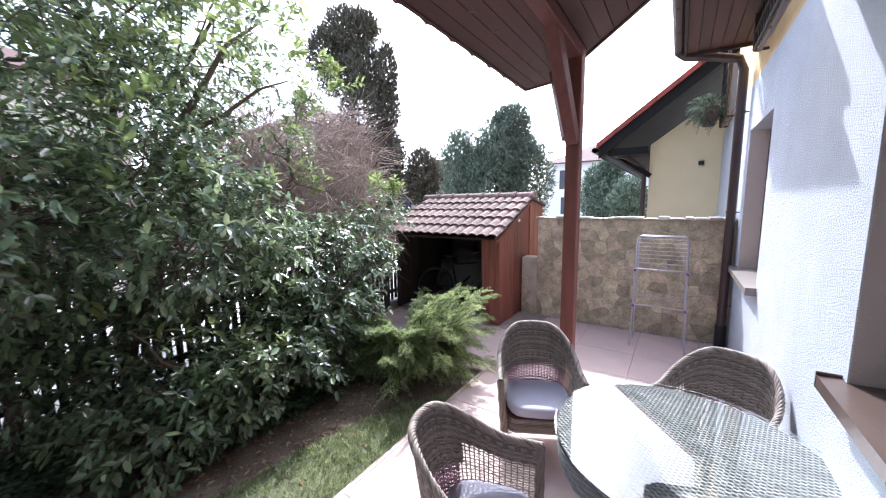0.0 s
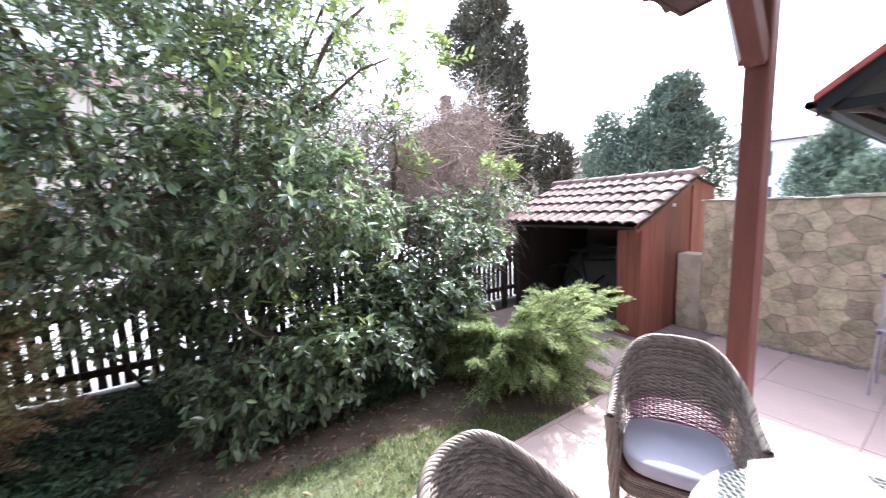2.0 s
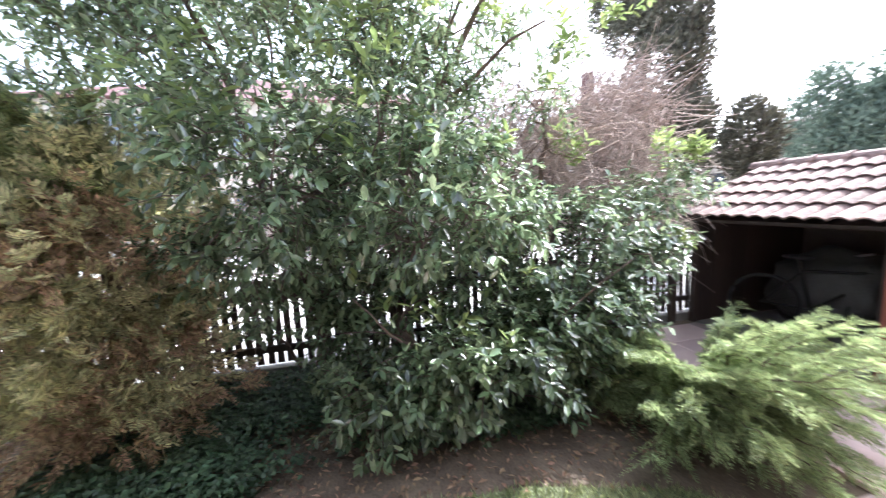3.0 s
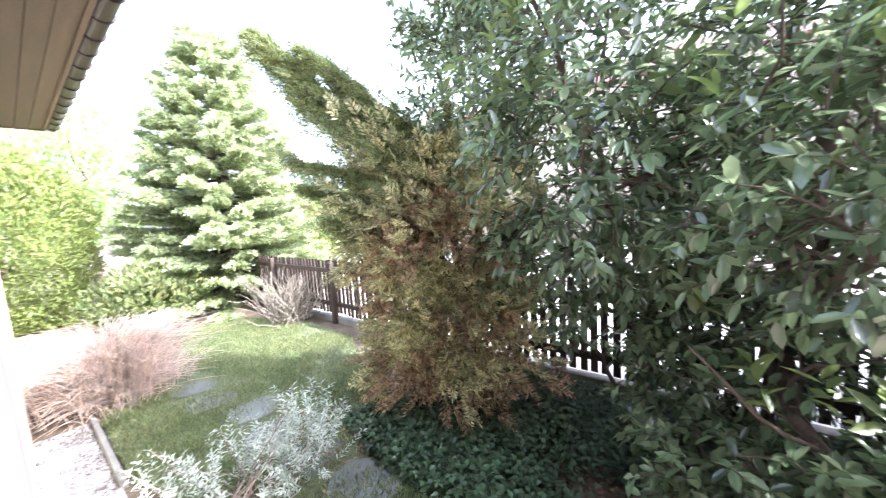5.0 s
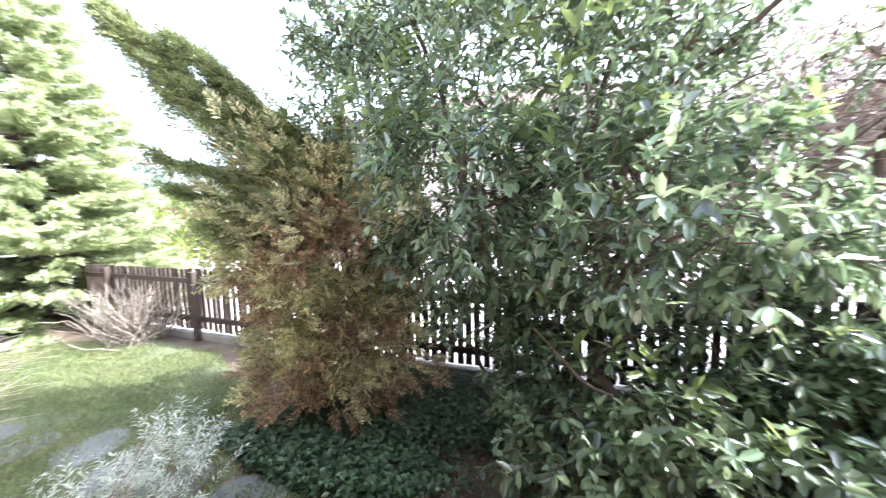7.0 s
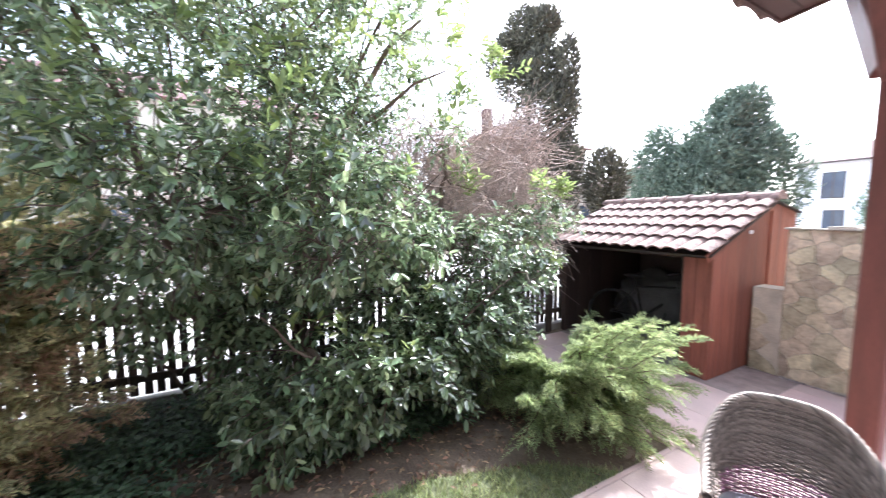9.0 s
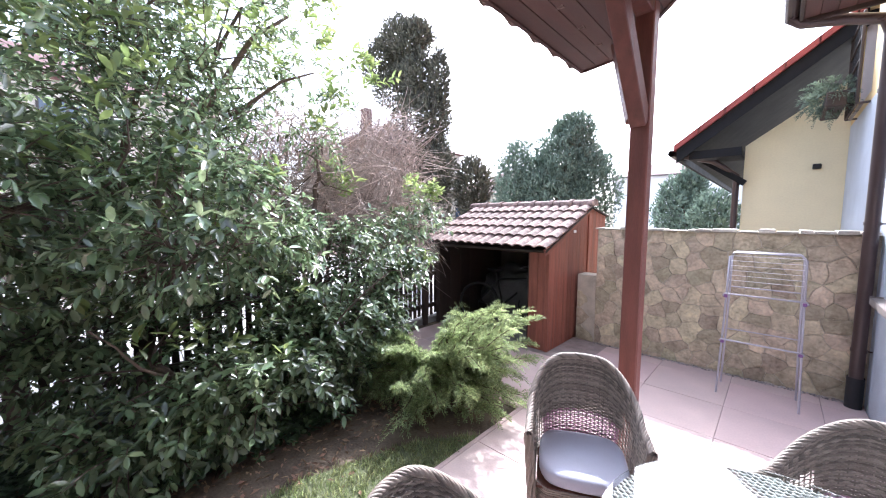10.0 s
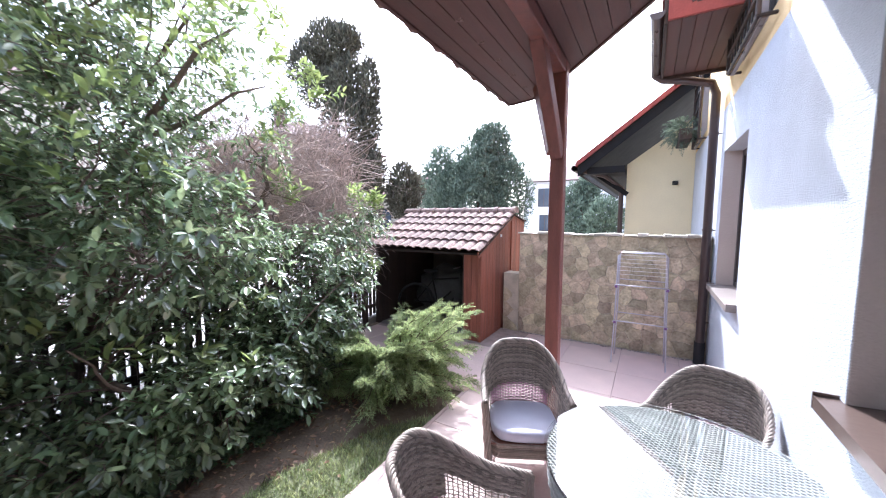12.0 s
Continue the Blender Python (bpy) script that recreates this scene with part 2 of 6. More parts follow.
# ---- mesh helpers ----
def arrays(name, verts, faces, material, parent=None, smooth=False):
    """One mesh object from vertex and face arrays (all faces with the same count of corners)."""
    v, f = np.asarray(verts, np.float32), np.asarray(faces, np.int32)
    me = bpy.data.meshes.new(name)
    me.vertices.add(len(v))
    me.vertices.foreach_set("co", v.ravel())
    me.loops.add(f.size)
    me.loops.foreach_set("vertex_index", f.ravel())
    me.polygons.add(len(f))
    me.polygons.foreach_set("loop_start", np.arange(0, f.size, f.shape[1], dtype=np.int32))
    if smooth:
        me.polygons.foreach_set("use_smooth", np.ones(len(f), bool))
    me.update(calc_edges=True)
    me.materials.append(material)
    ob = new(name, me)
    ob.parent = parent
    return ob


def part(name, bm, material, parent=None, label="", smooth=False):
    """Links a bmesh as one mesh object under a thing or a part."""
    me = bpy.data.meshes.new(name)
    bmesh.ops.recalc_face_normals(bm, faces=bm.faces)
    bm.to_mesh(me)
    bm.free()
    me.materials.append(material)
    if smooth:
        for p in me.polygons:
            p.use_smooth = True
    ob = new(name, me)
    ob.parent = parent
    return tagged(ob, label)


def share(name, like, m, parent=None):
    """One more object on the mesh of another."""
    ob = new(name, like.data)
    ob.parent = parent
    ob.matrix_basis = m
    return ob


def thing(name, label, category, group="", kind="", at=(0, 0, 0)):
    ob = new(name)
    ob.location = at
    return tagged(ob, label, category, group, kind)


def box(x0, x1, y0, y1, z0, z1, bevel=0.0, bm=None):
    bm = bm or bmesh.new()
    vs = [bm.verts.new(p) for p in ((x0, y0, z0), (x1, y0, z0), (x1, y1, z0), (x0, y1, z0),
                                    (x0, y0, z1), (x1, y0, z1), (x1, y1, z1), (x0, y1, z1))]
    fs = [bm.faces.new([vs[i] for i in q]) for q in ((3, 2, 1, 0), (4, 5, 6, 7), (0, 1, 5, 4), (1, 2, 6, 5), (2, 3, 7, 6), (3, 0, 4, 7))]
    if bevel:
        edges = list({e for f in fs for e in f.edges})
        bmesh.ops.bevel(bm, geom=edges, offset=bevel, segments=1, affect='EDGES')
    return bm


def prism(poly, z0, z1, bm=None, bevel=0.0):
    """A plan polygon between two heights (z0, z1 may be functions of x, y)."""
    bm = bm or bmesh.new()
    lo = z0 if callable(z0) else (lambda x, y: z0)
    hi = z1 if callable(z1) else (lambda x, y: z1)
    a = [bm.verts.new((x, y, lo(x, y))) for x, y in poly]
    b = [bm.verts.new((x, y, hi(x, y))) for x, y in poly]
    n = len(poly)
    fs = [bm.faces.new(a[::-1]), bm.faces.new(b)]
    fs += [bm.faces.new((a[i], a[(i + 1) % n], b[(i + 1) % n], b[i])) for i in range(n)]
    if bevel:
        bmesh.ops.bevel(bm, geom=list(fs[1].edges), offset=bevel, segments=1, affect='EDGES')
    return bm


def tube_arrays(points, radius, sides=6):
    """Vertices and quads of a tube along points; radius a number or one a point."""
    p = np.asarray(points, float)
    n = len(p)
    r = np.broadcast_to(np.asarray(radius, float), (n,))
    t = np.gradient(p, axis=0)
    t /= np.linalg.norm(t, axis=1)[:, None] + 1e-9
    ref = np.where(np.abs(t[:, 2:3]) > 0.9, np.array([[1.0, 0, 0]]), np.array([[0, 0, 1.0]]))
    u = np.cross(t, ref)
    u /= np.linalg.norm(u, axis=1)[:, None] + 1e-9
    w = np.cross(t, u)
    a = np.arange(sides) * 2 * np.pi / sides
    v = p[:, None] + r[:, None, None] * (np.cos(a)[None, :, None] * u[:, None] + np.sin(a)[None, :, None] * w[:, None])
    i, j = np.meshgrid(np.arange(n - 1), np.arange(sides), indexing="ij")
    k = (j + 1) % sides
    f = np.stack([i * sides + j, i * sides + k, (i + 1) * sides + k, (i + 1) * sides + j], -1).reshape(-1, 4)
    return v.reshape(-1, 3), f


def joined(pairs):
    vs, fs, n = [], [], 0
    for v, f in pairs:
        vs.append(v)
        fs.append(f + n)
        n += len(v)
    return np.concatenate(vs), np.concatenate(fs)


def tubes(name, lines, material, parent=None, sides=6, label=""):
    """Several tubes (points, radius) that belong to one part."""
    return tagged(arrays(name, *joined([tube_arrays(p, r, sides) for p, r in lines]), material, parent, True), label)


def beam(name, a, b, width, depth, material, parent=None, label="", bevel=0.006):
    """A squared timber from a to b."""
    a, b = Vector(a), Vector(b)
    d = b - a
    bm = box(-width / 2, width / 2, -depth / 2, depth / 2, 0, d.length, bevel)
    bm.transform(Matrix.Translation(a) @ d.to_track_quat("Z", "Y").to_matrix().to_4x4())
    return part(name, bm, material, parent, label)


# ---- ground and patio ----
def ground_mesh():
    n = 60
    c = np.concatenate([[-400, -120, -40], np.linspace(-14, 14, n), [40, 120, 400]])
    x, y = np.meshgrid(c, c, indexing="ij")
    z = np.array([[noise.noise((a * 0.9, b * 0.9, 0)) * 0.012 for b in c] for a in c]) - 0.03
    k = len(c)
    i, j = np.meshgrid(np.arange(k - 1), np.arange(k - 1), indexing="ij")
    f = np.stack([i * k + j, (i + 1) * k + j, (i + 1) * k + j + 1, i * k + j + 1], -1).reshape(-1, 4)
    return np.stack([x, y, z], -1).reshape(-1, 3), f


ground = tagged(arrays("ground", *ground_mesh(), M["soil"], None, True), "dark bare garden soil with dry leaves", "ground", kind="structure")
lawn_poly = [(-0.42, 2.95), (-0.75, 2.5), (-1.0, 1.7), (-1.08, 0.9), (-1.28, 0.0), (-1.5, -0.8), (-2.0, -2.0), (-2.75, -3.4), (-2.85, -5.0),
             (-2.2, -6.2), (-0.7, -6.3), (-0.3, -4.6), (-0.15, -3.6), (-0.15, -2.4), (-0.42, -1.5)]
lawn = tagged(part("lawn", prism(lawn_poly, -0.1, -0.008), M["turf"]), "patchy green lawn with bare spots", "lawn", kind="structure")
road = tagged(part("road", box(-14.5, -3.35, -30, 60, -0.3, -0.012), M["road"]), "pale sunlit pavement behind the picket fence", "road", kind="structure")

patio = tagged(part("patio", prism([(-0.40, -1.3), (1.99, -1.3), (1.99, 5.90), (-2.9, 5.90), (-2.9, 3.88), (-0.40, 3.88)], -0.2, -0.006), M["joint"]),
               "patio of large pinkish concrete slabs", "patio", kind="structure")

# ---- house ----
WX = 1.99


def window_wall(name, x0, x1, y0, y1, z0, z1, holes, material, label):
    """A wall along y, cut by openings (ya, yb, za, zb)."""
    bm = bmesh.new()
    cuts = sorted({y0, y1, *[h[0] for h in holes], *[h[1] for h in holes]})
    for a, b in zip(cuts, cuts[1:]):
        inside = sorted([(h[2], h[3]) for h in holes if h[0] <= a and h[1] >= b])
        z = z0
        for za, zb in inside:
            box(x0, x1, a, b, z, za, 0, bm)
            z = zb
        box(x0, x1, a, b, z, z1, 0, bm)
    bmesh.ops.remove_doubles(bm, verts=bm.verts, dist=1e-5)
    return tagged(part(name, bm, material), label, "wall", kind="structure")


W1, W2, W3 = (4.27, 5.5, 1.10, 2.70), (0.75, 2.13, 1.15, 2.70), (7.4, 8.3, 3.36, 4.6)
window_wall("wall_house", WX, WX + 0.35, -1.6, 9.0, -0.2, 3.23, [W1, W2], M["stucco"], "rough white stucco house wall with two windows")
window_wall("wall_house_upper", WX + 0.002, WX + 0.35, -1.6, 9.0, 3.23, 5.6, [(3.5, 4.8, 3.45, 4.6), W3], M["stucco_yellow"], "upper house wall of warm yellow stucco")
tagged(part("wall_back", box(0.27, WX, -1.75, -1.6, -0.2, 5.6), M["stucco"]), "white stucco return wall behind the patio", "wall", kind="structure")
tagged(part("wall_wing", box(0.27, 0.6, -5.8, -1.75, -0.2, 3.2), M["cream"]), "cream plastered wall of the house wing", "wall", kind="structure")
tagged(part("wall_wing_end", box(0.6, 8, -5.8, -5.5, -0.2, 5.6), M["cream"]), "cream plastered end wall of the house", "wall", kind="structure")
tagged(part("ceiling", box(WX, 8, -5.8, 9, 5.6, 5.75), M["darkwood"]), "closed top of the house", "ceiling", kind="structure")


def window(name, y0, y1, z0, z1, label, sill_mat):
    w = tagged(new(name), label, "window", kind="structure")
    fx = WX + 0.17
    part("window_frame", box(fx, fx + 0.06, y0, y0 + 0.07, z0, z1, 0.004), M["frame"], w)
    part("window_frame", box(fx, fx + 0.06, y1 - 0.07, y1, z0, z1, 0.004), M["frame"], w)
    part("window_frame", box(fx, fx + 0.06, y0 + 0.07, y1 - 0.07, z0, z0 + 0.07, 0.004), M["frame"], w)
    part("window_frame", box(fx, fx + 0.06, y0 + 0.07, y1 - 0.07, z1 - 0.07, z1, 0.004), M["frame"], w)
    ym = (y0 + y1) / 2
    part("mullion", box(fx - 0.01, fx + 0.06, ym - 0.05, ym + 0.05, z0 + 0.07, z1 - 0.07, 0.004), M["frame"], w)
    for a, b in ((y0 + 0.07, ym - 0.05), (ym + 0.05, y1 - 0.07)):
        part("pane", box(fx + 0.02, fx + 0.035, a, b, z0 + 0.07, z1 - 0.07), GLASS, w).visible_shadow = False
    # dark sheet close behind the panes stands in for the unlit room
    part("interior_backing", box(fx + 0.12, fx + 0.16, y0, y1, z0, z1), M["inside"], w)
    for a, b in ((y0, y0 + 0.004), (y1 - 0.004, y1)):
        part("reveal_lining", box(WX + 0.004, fx - 0.001, a, b, z0 + 0.01, z1), M["reveal"], w, "pinkish beige plaster reveal")
    if sill_mat:
        bm = prism([(-0.075, y0 - 0.05), (0.17, y0 - 0.05), (0.17, y1 + 0.05), (-0.075, y1 + 0.05)], lambda x, y: -0.018 + 0.06 * x, lambda x, y: 0.006 + 0.06 * x)
        box(-0.079, -0.071, y0 - 0.05, y1 + 0.05, -0.055, 0.002, 0, bm)
        box(-0.08, 0.0, y0 - 0.055, y0 - 0.045, -0.055, 0.018, 0, bm)
        box(-0.08, 0.0, y1 + 0.045, y1 + 0.055, -0.055, 0.018, 0, bm)
        bm.transform(Matrix.Translation((WX, 0, z0 + 0.004)))
        part("window_sill", bm, sill_mat, w, "folded metal sill")
    return w


window("window_1", *W1, "deep-set dark-framed window in white stucco", M["sill_stone"])
window("window_2", *W2, "deep-set window with a brown metal sill", M["sill"])
window("window_3", 3.5, 4.8, 3.45, 4.6, "upper window in yellow stucco", None)
window("window_4", *W3, "upper window behind an iron grille", None)


def grille(y0, y1, z0, z1, label):
    g = thing("window_grille", label, "grille", "window grilles")
    x = WX - 0.11
    for a in (y0, y1):
        beam("side_bar", (x, a, z0), (x, a, z1), 0.03, 0.03, M["darkwood"], g)
        beam("bracket", (x, a, z0), (WX, a, z0), 0.025, 0.025, M["darkwood"], g)
    for i in range(5):
        z = z0 + (z1 - z0) * i / 4
        beam("cross_bar", (x, y0, z), (x, y1, z), 0.022, 0.03, M["darkwood"], g)
    n = int((y1 - y0) / 0.13)
    for i in range(1, n):
        y = y0 + (y1 - y0) * i / n
        tubes("iron_bar", [([(x + 0.012, y, z0), (x + 0.012, y + 0.03, (z0 + z1) / 2), (x + 0.012, y, z1)], 0.008)], M["rope"], g, 5)
    part("shelf", box(x + 0.02, x + 0.055, y0, y1, z0 - 0.02, z0, 0.003), M["sill"], g, "brown shelf under the grille")
    return g


grille(3.6, 4.8, 3.36, 4.05, "dark timber and iron flower-box grille under a window")
grille(7.35, 8.35, 3.22, 4.3, "dark iron grille before an upper window")

# eaves over the wall, with gutter and downpipe
eave = thing("eave_overhang", "brown boarded roof overhang with gutter on the house wall", "roof", kind="structure")
for i in range(6):
    a = 1.33 + i * (WX - 1.33) / 6
    part("soffit_board", box(a + 0.002, a + (WX - 1.33) / 6 - 0.002, 4.12, 5.58, 3.70, 3.72, 0.003), M["soffit"], eave)
part("fascia", box(1.30, 1.33, 4.10, 5.60, 3.68, 3.90, 0.004), M["darkwood"], eave)
part("verge_board", box(1.33, WX, 5.58, 5.61, 3.66, 3.92, 0.004), M["darkwood"], eave)
part("red_verge", box(1.33, WX, 4.08, 4.11, 3.70, 3.92, 0.004), M["redtile"], eave, "red tiled verge")
part("roof_slab", prism([(1.28, 4.08), (WX, 4.08), (WX, 5.63), (1.28, 5.63)], 3.92, 3.99), M["redtile"], eave)


def gutter(name, x, y0, y1, z, r, parent):
    a = np.linspace(np.pi, 2 * np.pi, 9)
    prof = [(x + r * math.cos(t), z + r * math.sin(t)) for t in a] + [(x + (r - 0.006) * math.cos(t), z + (r - 0.006) * math.sin(t)) for t in a[::-1]]
    bm = bmesh.new()
    rings = [[bm.verts.new((px, y, pz)) for px, pz in prof] for y in (y0, y1)]
    n = len(prof)
    for i in range(n):
        bm.faces.new((rings[0][i], rings[0][(i + 1) % n], rings[1][(i + 1) % n], rings[1][i]))
    for y in (y0, y1):
        vs = [bm.verts.new((x + r * math.cos(t), y, z + r * math.sin(t))) for t in a]
        bm.faces.new(vs)
    return part(name, bm, M["metal_brown"], parent, smooth=False)


gt = thing("rain_gutter", "dark brown metal gutter under the eave", "gutter")
gutter("channel", 1.245, 4.06, 5.66, 3.78, 0.065, gt)
for y in (4.3, 4.9, 5.5):
    tubes("hanger", [([(1.175, y, 3.79), (1.245, y, 3.70), (1.31, y, 3.80)], 0.006)], M["metal_brown"], gt, 5)
dp = thing("downpipe", "dark brown metal downpipe beside the stone wall", "downpipe")
PX, PY = 1.905, 5.76
tubes("pipe", [([(PX, PY, 0.02), (PX, PY, 1.4), (PX, PY, 3.45), (PX - 0.05, PY - 0.02, 3.58), (PX - 0.3, PY - 0.08, 3.64), (1.32, 5.62, 3.68), (1.245, 5.60, 3.74)], 0.05)], M["metal_brown"], dp, 14)
tubes("wide_foot", [([(PX, PY, 0.0), (PX, PY, 0.28), (PX, PY, 0.30)], 0.060)], M["rubber"], dp, 14)
for z in (0.55, 1.75, 2.95):
    tubes("clamp", [([(PX, PY, z), (PX, PY, z + 0.03)], 0.056)], M["metal_brown"], dp, 14)
    tubes("clamp_arm", [([(PX, PY, z + 0.015), (WX, PY, z + 0.015)], 0.007)], M["metal_brown"], dp, 5)

# ---- porch roof on posts ----
EX, EZ = -0.15, 3.18


def roof_z(x, y):
    return EZ + 0.10 * (x - EX)


porch = thing("porch_roof", "reddish brown boarded porch roof with tiled edge", "roof", kind="structure")


def north_end(x):
    """Where the boards end: the corner towards the house is cut back."""
    # the step out past x = 1.36 is unseen, shaped for the wall shadow
    return float(np.interp(x, [0.19, 1.36, 1.48], [4.07, 2.76, 3.10]))


bw = 0.125
x = EX
while x < WX - 0.01:
    x1 = min(x + bw, WX)
    poly = [(x + 0.003, -1.45), (x1 - 0.003, -1.45), (x1 - 0.003, north_end(x1)), (x + 0.003, north_end(x))]
    part("soffit_board", prism(poly, roof_z, lambda a, b: roof_z(a, b) + 0.02), M["soffit"], porch)
    x = x1
part("fascia", prism([(EX - 0.025, -1.45), (EX, -1.45), (EX, 4.09), (EX - 0.025, 4.09)], lambda a, b: roof_z(a, b) - 0.012, lambda a, b: roof_z(a, b) + 0.044), M["soffit"], porch)
rp = [(EX, 4.07), (0.19, 4.07), (1.36, 2.76), (1.48, 3.10), (WX, 3.10)]
for (ax, ay), (bx, by) in zip(rp, rp[1:]):
    nx, ny = (by - ay), -(bx - ax)
    ln = math.hypot(nx, ny)
    nx, ny = -nx / ln * 0.025, -ny / ln * 0.025
    part("verge_board", prism([(ax, ay), (bx, by), (bx + nx, by + ny), (ax + nx, ay + ny)], lambda a, b: roof_z(a, b) - 0.012, lambda a, b: roof_z(a, b) + 0.09), M["soffit"], porch)
part("roof_deck", prism([(EX - 0.03, -1.45), (WX, -1.45), (WX, 3.07), (1.50, 3.07), (1.36, 2.73), (0.19, 4.05), (EX - 0.03, 4.05)], lambda a, b: roof_z(a, b) + 0.024, lambda a, b: roof_z(a, b) + 0.044), M["darkwood"], porch)


def roof_tile(name, width, length, material, parent, waves=2, wave=0.036, sharp=0.8):
    """A profiled concrete tile, lying along +y, its top at z = 0."""
    bm = bmesh.new()
    n = 8 * waves
    rows = []
    for yy, lift in ((0.0, 0.026), (length, 0.0)):
        top = [bm.verts.new((width * i / n, yy, lift + wave * (0.5 - 0.5 * math.cos(2 * math.pi * waves * i / n)) ** sharp)) for i in range(n + 1)]
        low = [bm.verts.new((v.co.x, v.co.y, v.co.z - 0.016)) for v in top]
        rows.append((top, low))
    (t0, l0), (t1, l1) = rows
    for i in range(n):
        bm.faces.new((t0[i], t0[i + 1], t1[i + 1], t1[i]))
        bm.faces.new((l0[i + 1], l0[i], l1[i], l1[i + 1]))
        bm.faces.new((l0[i], l0[i + 1], t0[i + 1], t0[i]))
        bm.faces.new((t1[i], t1[i + 1], l1[i + 1], l1[i]))
    bm.faces.new((l0[0], t0[0], t1[0], l1[0]))
    bm.faces.new((t0[n], l0[n], l1[n], t1[n]))
    return part(name, bm, material, parent)


# tiles over the porch's west edge: their round noses show past the fascia
first = None
for i in range(15):
    y = 4.05 - 0.345 * (i + 1)
    m = Matrix.Translation((EX - 0.125, y + 0.345, roof_z(EX, 0) + 0.036)) @ Matrix.Rotation(radians(-90), 4, 'Z')
    if first is None:
        first = roof_tile("roof_tile", 0.34, 0.42, M["tile"], porch, 1, 0.042, 0.5)
        first.matrix_basis = m
    else:
        share("roof_tile", first, m, porch)


def porch_post(x, y, label):
    p = thing("porch_post", label, "post", "porch posts")
    part("shaft", box(x - 0.06, x + 0.06, y - 0.06, y + 0.06, 0.0, roof_z(x, y) - 0.001, 0.008), M["redwood"], p)
    beam("brace", (x, y - 0.05, 2.45), (x - 0.02, y - 0.72, roof_z(x, y) + 0.0), 0.10, 0.12, M["redwood"], p)
    beam("brace", (x - 0.05, y + 0.02, 2.50), (x - 0.30, y + 0.38, roof_z(x, y) + 0.0), 0.10, 0.12, M["redwood"], p)
    return p


porch_post(0.545, 3.43, "red-brown squared timber post carrying the porch roof")
p2 = thing("downpipe", "mauve-brown plastic downpipe with a clamp at the house corner", "downpipe")
tubes("pipe", [([(0.305, -1.10, 0.0), (0.305, -1.10, 1.5), (0.305, -1.10, roof_z(0.3, 0) - 0.002)], 0.068)], M["pipe_mauve"], p2, 24)
tubes("clamp", [([(0.305, -1.10, 1.655), (0.305, -1.10, 1.685)], 0.074)], M["pipe_mauve"], p2, 24)
part("clamp_screw", box(0.37, 0.42, -1.06, -1.03, 1.655, 1.685, 0.004), M["rope"], p2)
for k in range(9):
    part("printed_bar", box(0.268, 0.276, -1.0385, -1.0365, 1.95 + k * 0.045, 1.972 + k * 0.045), M["faded_print"], p2)
beam_ob = tagged(part("beam", box(0.49, 0.60, -1.1, 3.4, roof_z(0.55, 0) - 0.10, roof_z(0.55, 0) - 0.004, 0.006), M["redwood"]), "red-brown timber beam under the porch roof", "beam", kind="structure")

# wing eave to the south
wing = thing("wing_eave", "weathered brown boarded eave of the house wing", "roof", kind="structure")
for i in range(5):
    a = -0.28 + i * 0.11
    part("soffit_board", box(a + 0.002, a + 0.108, -5.65, -1.46, 3.0, 3.02, 0.003), M["soffit_grey"], wing)
part("soffit_edge", box(-0.31, -0.28, -5.65, -1.46, 2.985, 3.06, 0.004), M["soffit_grey"], wing)
part("end_board", box(-0.31, 0.6, -5.68, -5.65, 2.99, 3.18, 0.004), M["soffit_grey"], wing)
part("roof_deck", prism([(-0.34, -5.7), (0.6, -5.7), (0.6, -1.46), (-0.34, -1.46)], lambda a, b: 3.07 + 0.3 * (a + 0.34), lambda a, b: 3.11 + 0.3 * (a + 0.34)), M["darkwood"], wing)
wg = thing("rain_gutter", "dark brown metal gutter along the wing eave", "gutter")
gutter("channel", -0.365, -5.70, -1.46, 3.05, 0.06, wg)
for i in range(14):
    y = -5.55 + i * 0.31
    tubes("hanger", [([(-0.365 + 0.064 * math.cos(a), y, 3.05 + 0.064 * math.sin(a)) for a in np.linspace(math.pi, 2 * math.pi, 9)], 0.008)], M["metal_brown"], wg, 5)

# ---- shed ----
SX0, SX1 = -3.05, -0.83
shed = thing("garden_shed", "small red-stained timber bicycle shed with tiled roof", "shed")
RY, RZ, EY, EVZ = 6.29, 2.00, 4.80, 1.40
slope = math.atan2(RZ - EVZ, RY - EY)


def shed_roof_z(y):
    return RZ - (RY - y) * math.tan(slope) if y < RY else RZ - (y - RY) * 0.18


def side_planks(x, y0, y1, w, wood):
    y = y0
    while y < y1 - 0.01:
        b = min(y + w, y1)
        bm = bmesh.new()
        pts = [(y + 0.002, 0.0), (b - 0.002, 0.0), (b - 0.002, shed_roof_z(b) - 0.05), (y + 0.002, shed_roof_z(y) - 0.05)]
        lo = [bm.verts.new((x - 0.012, *p)) for p in pts]
        hi = [bm.verts.new((x + 0.012, *p)) for p in pts]
        bm.faces.new(lo[::-1])
        bm.faces.new(hi)
        for i in range(4):
            bm.faces.new((lo[i], lo[(i + 1) % 4], hi[(i + 1) % 4], hi[i]))
        part("plank", bm, wood, shed)
        y = b


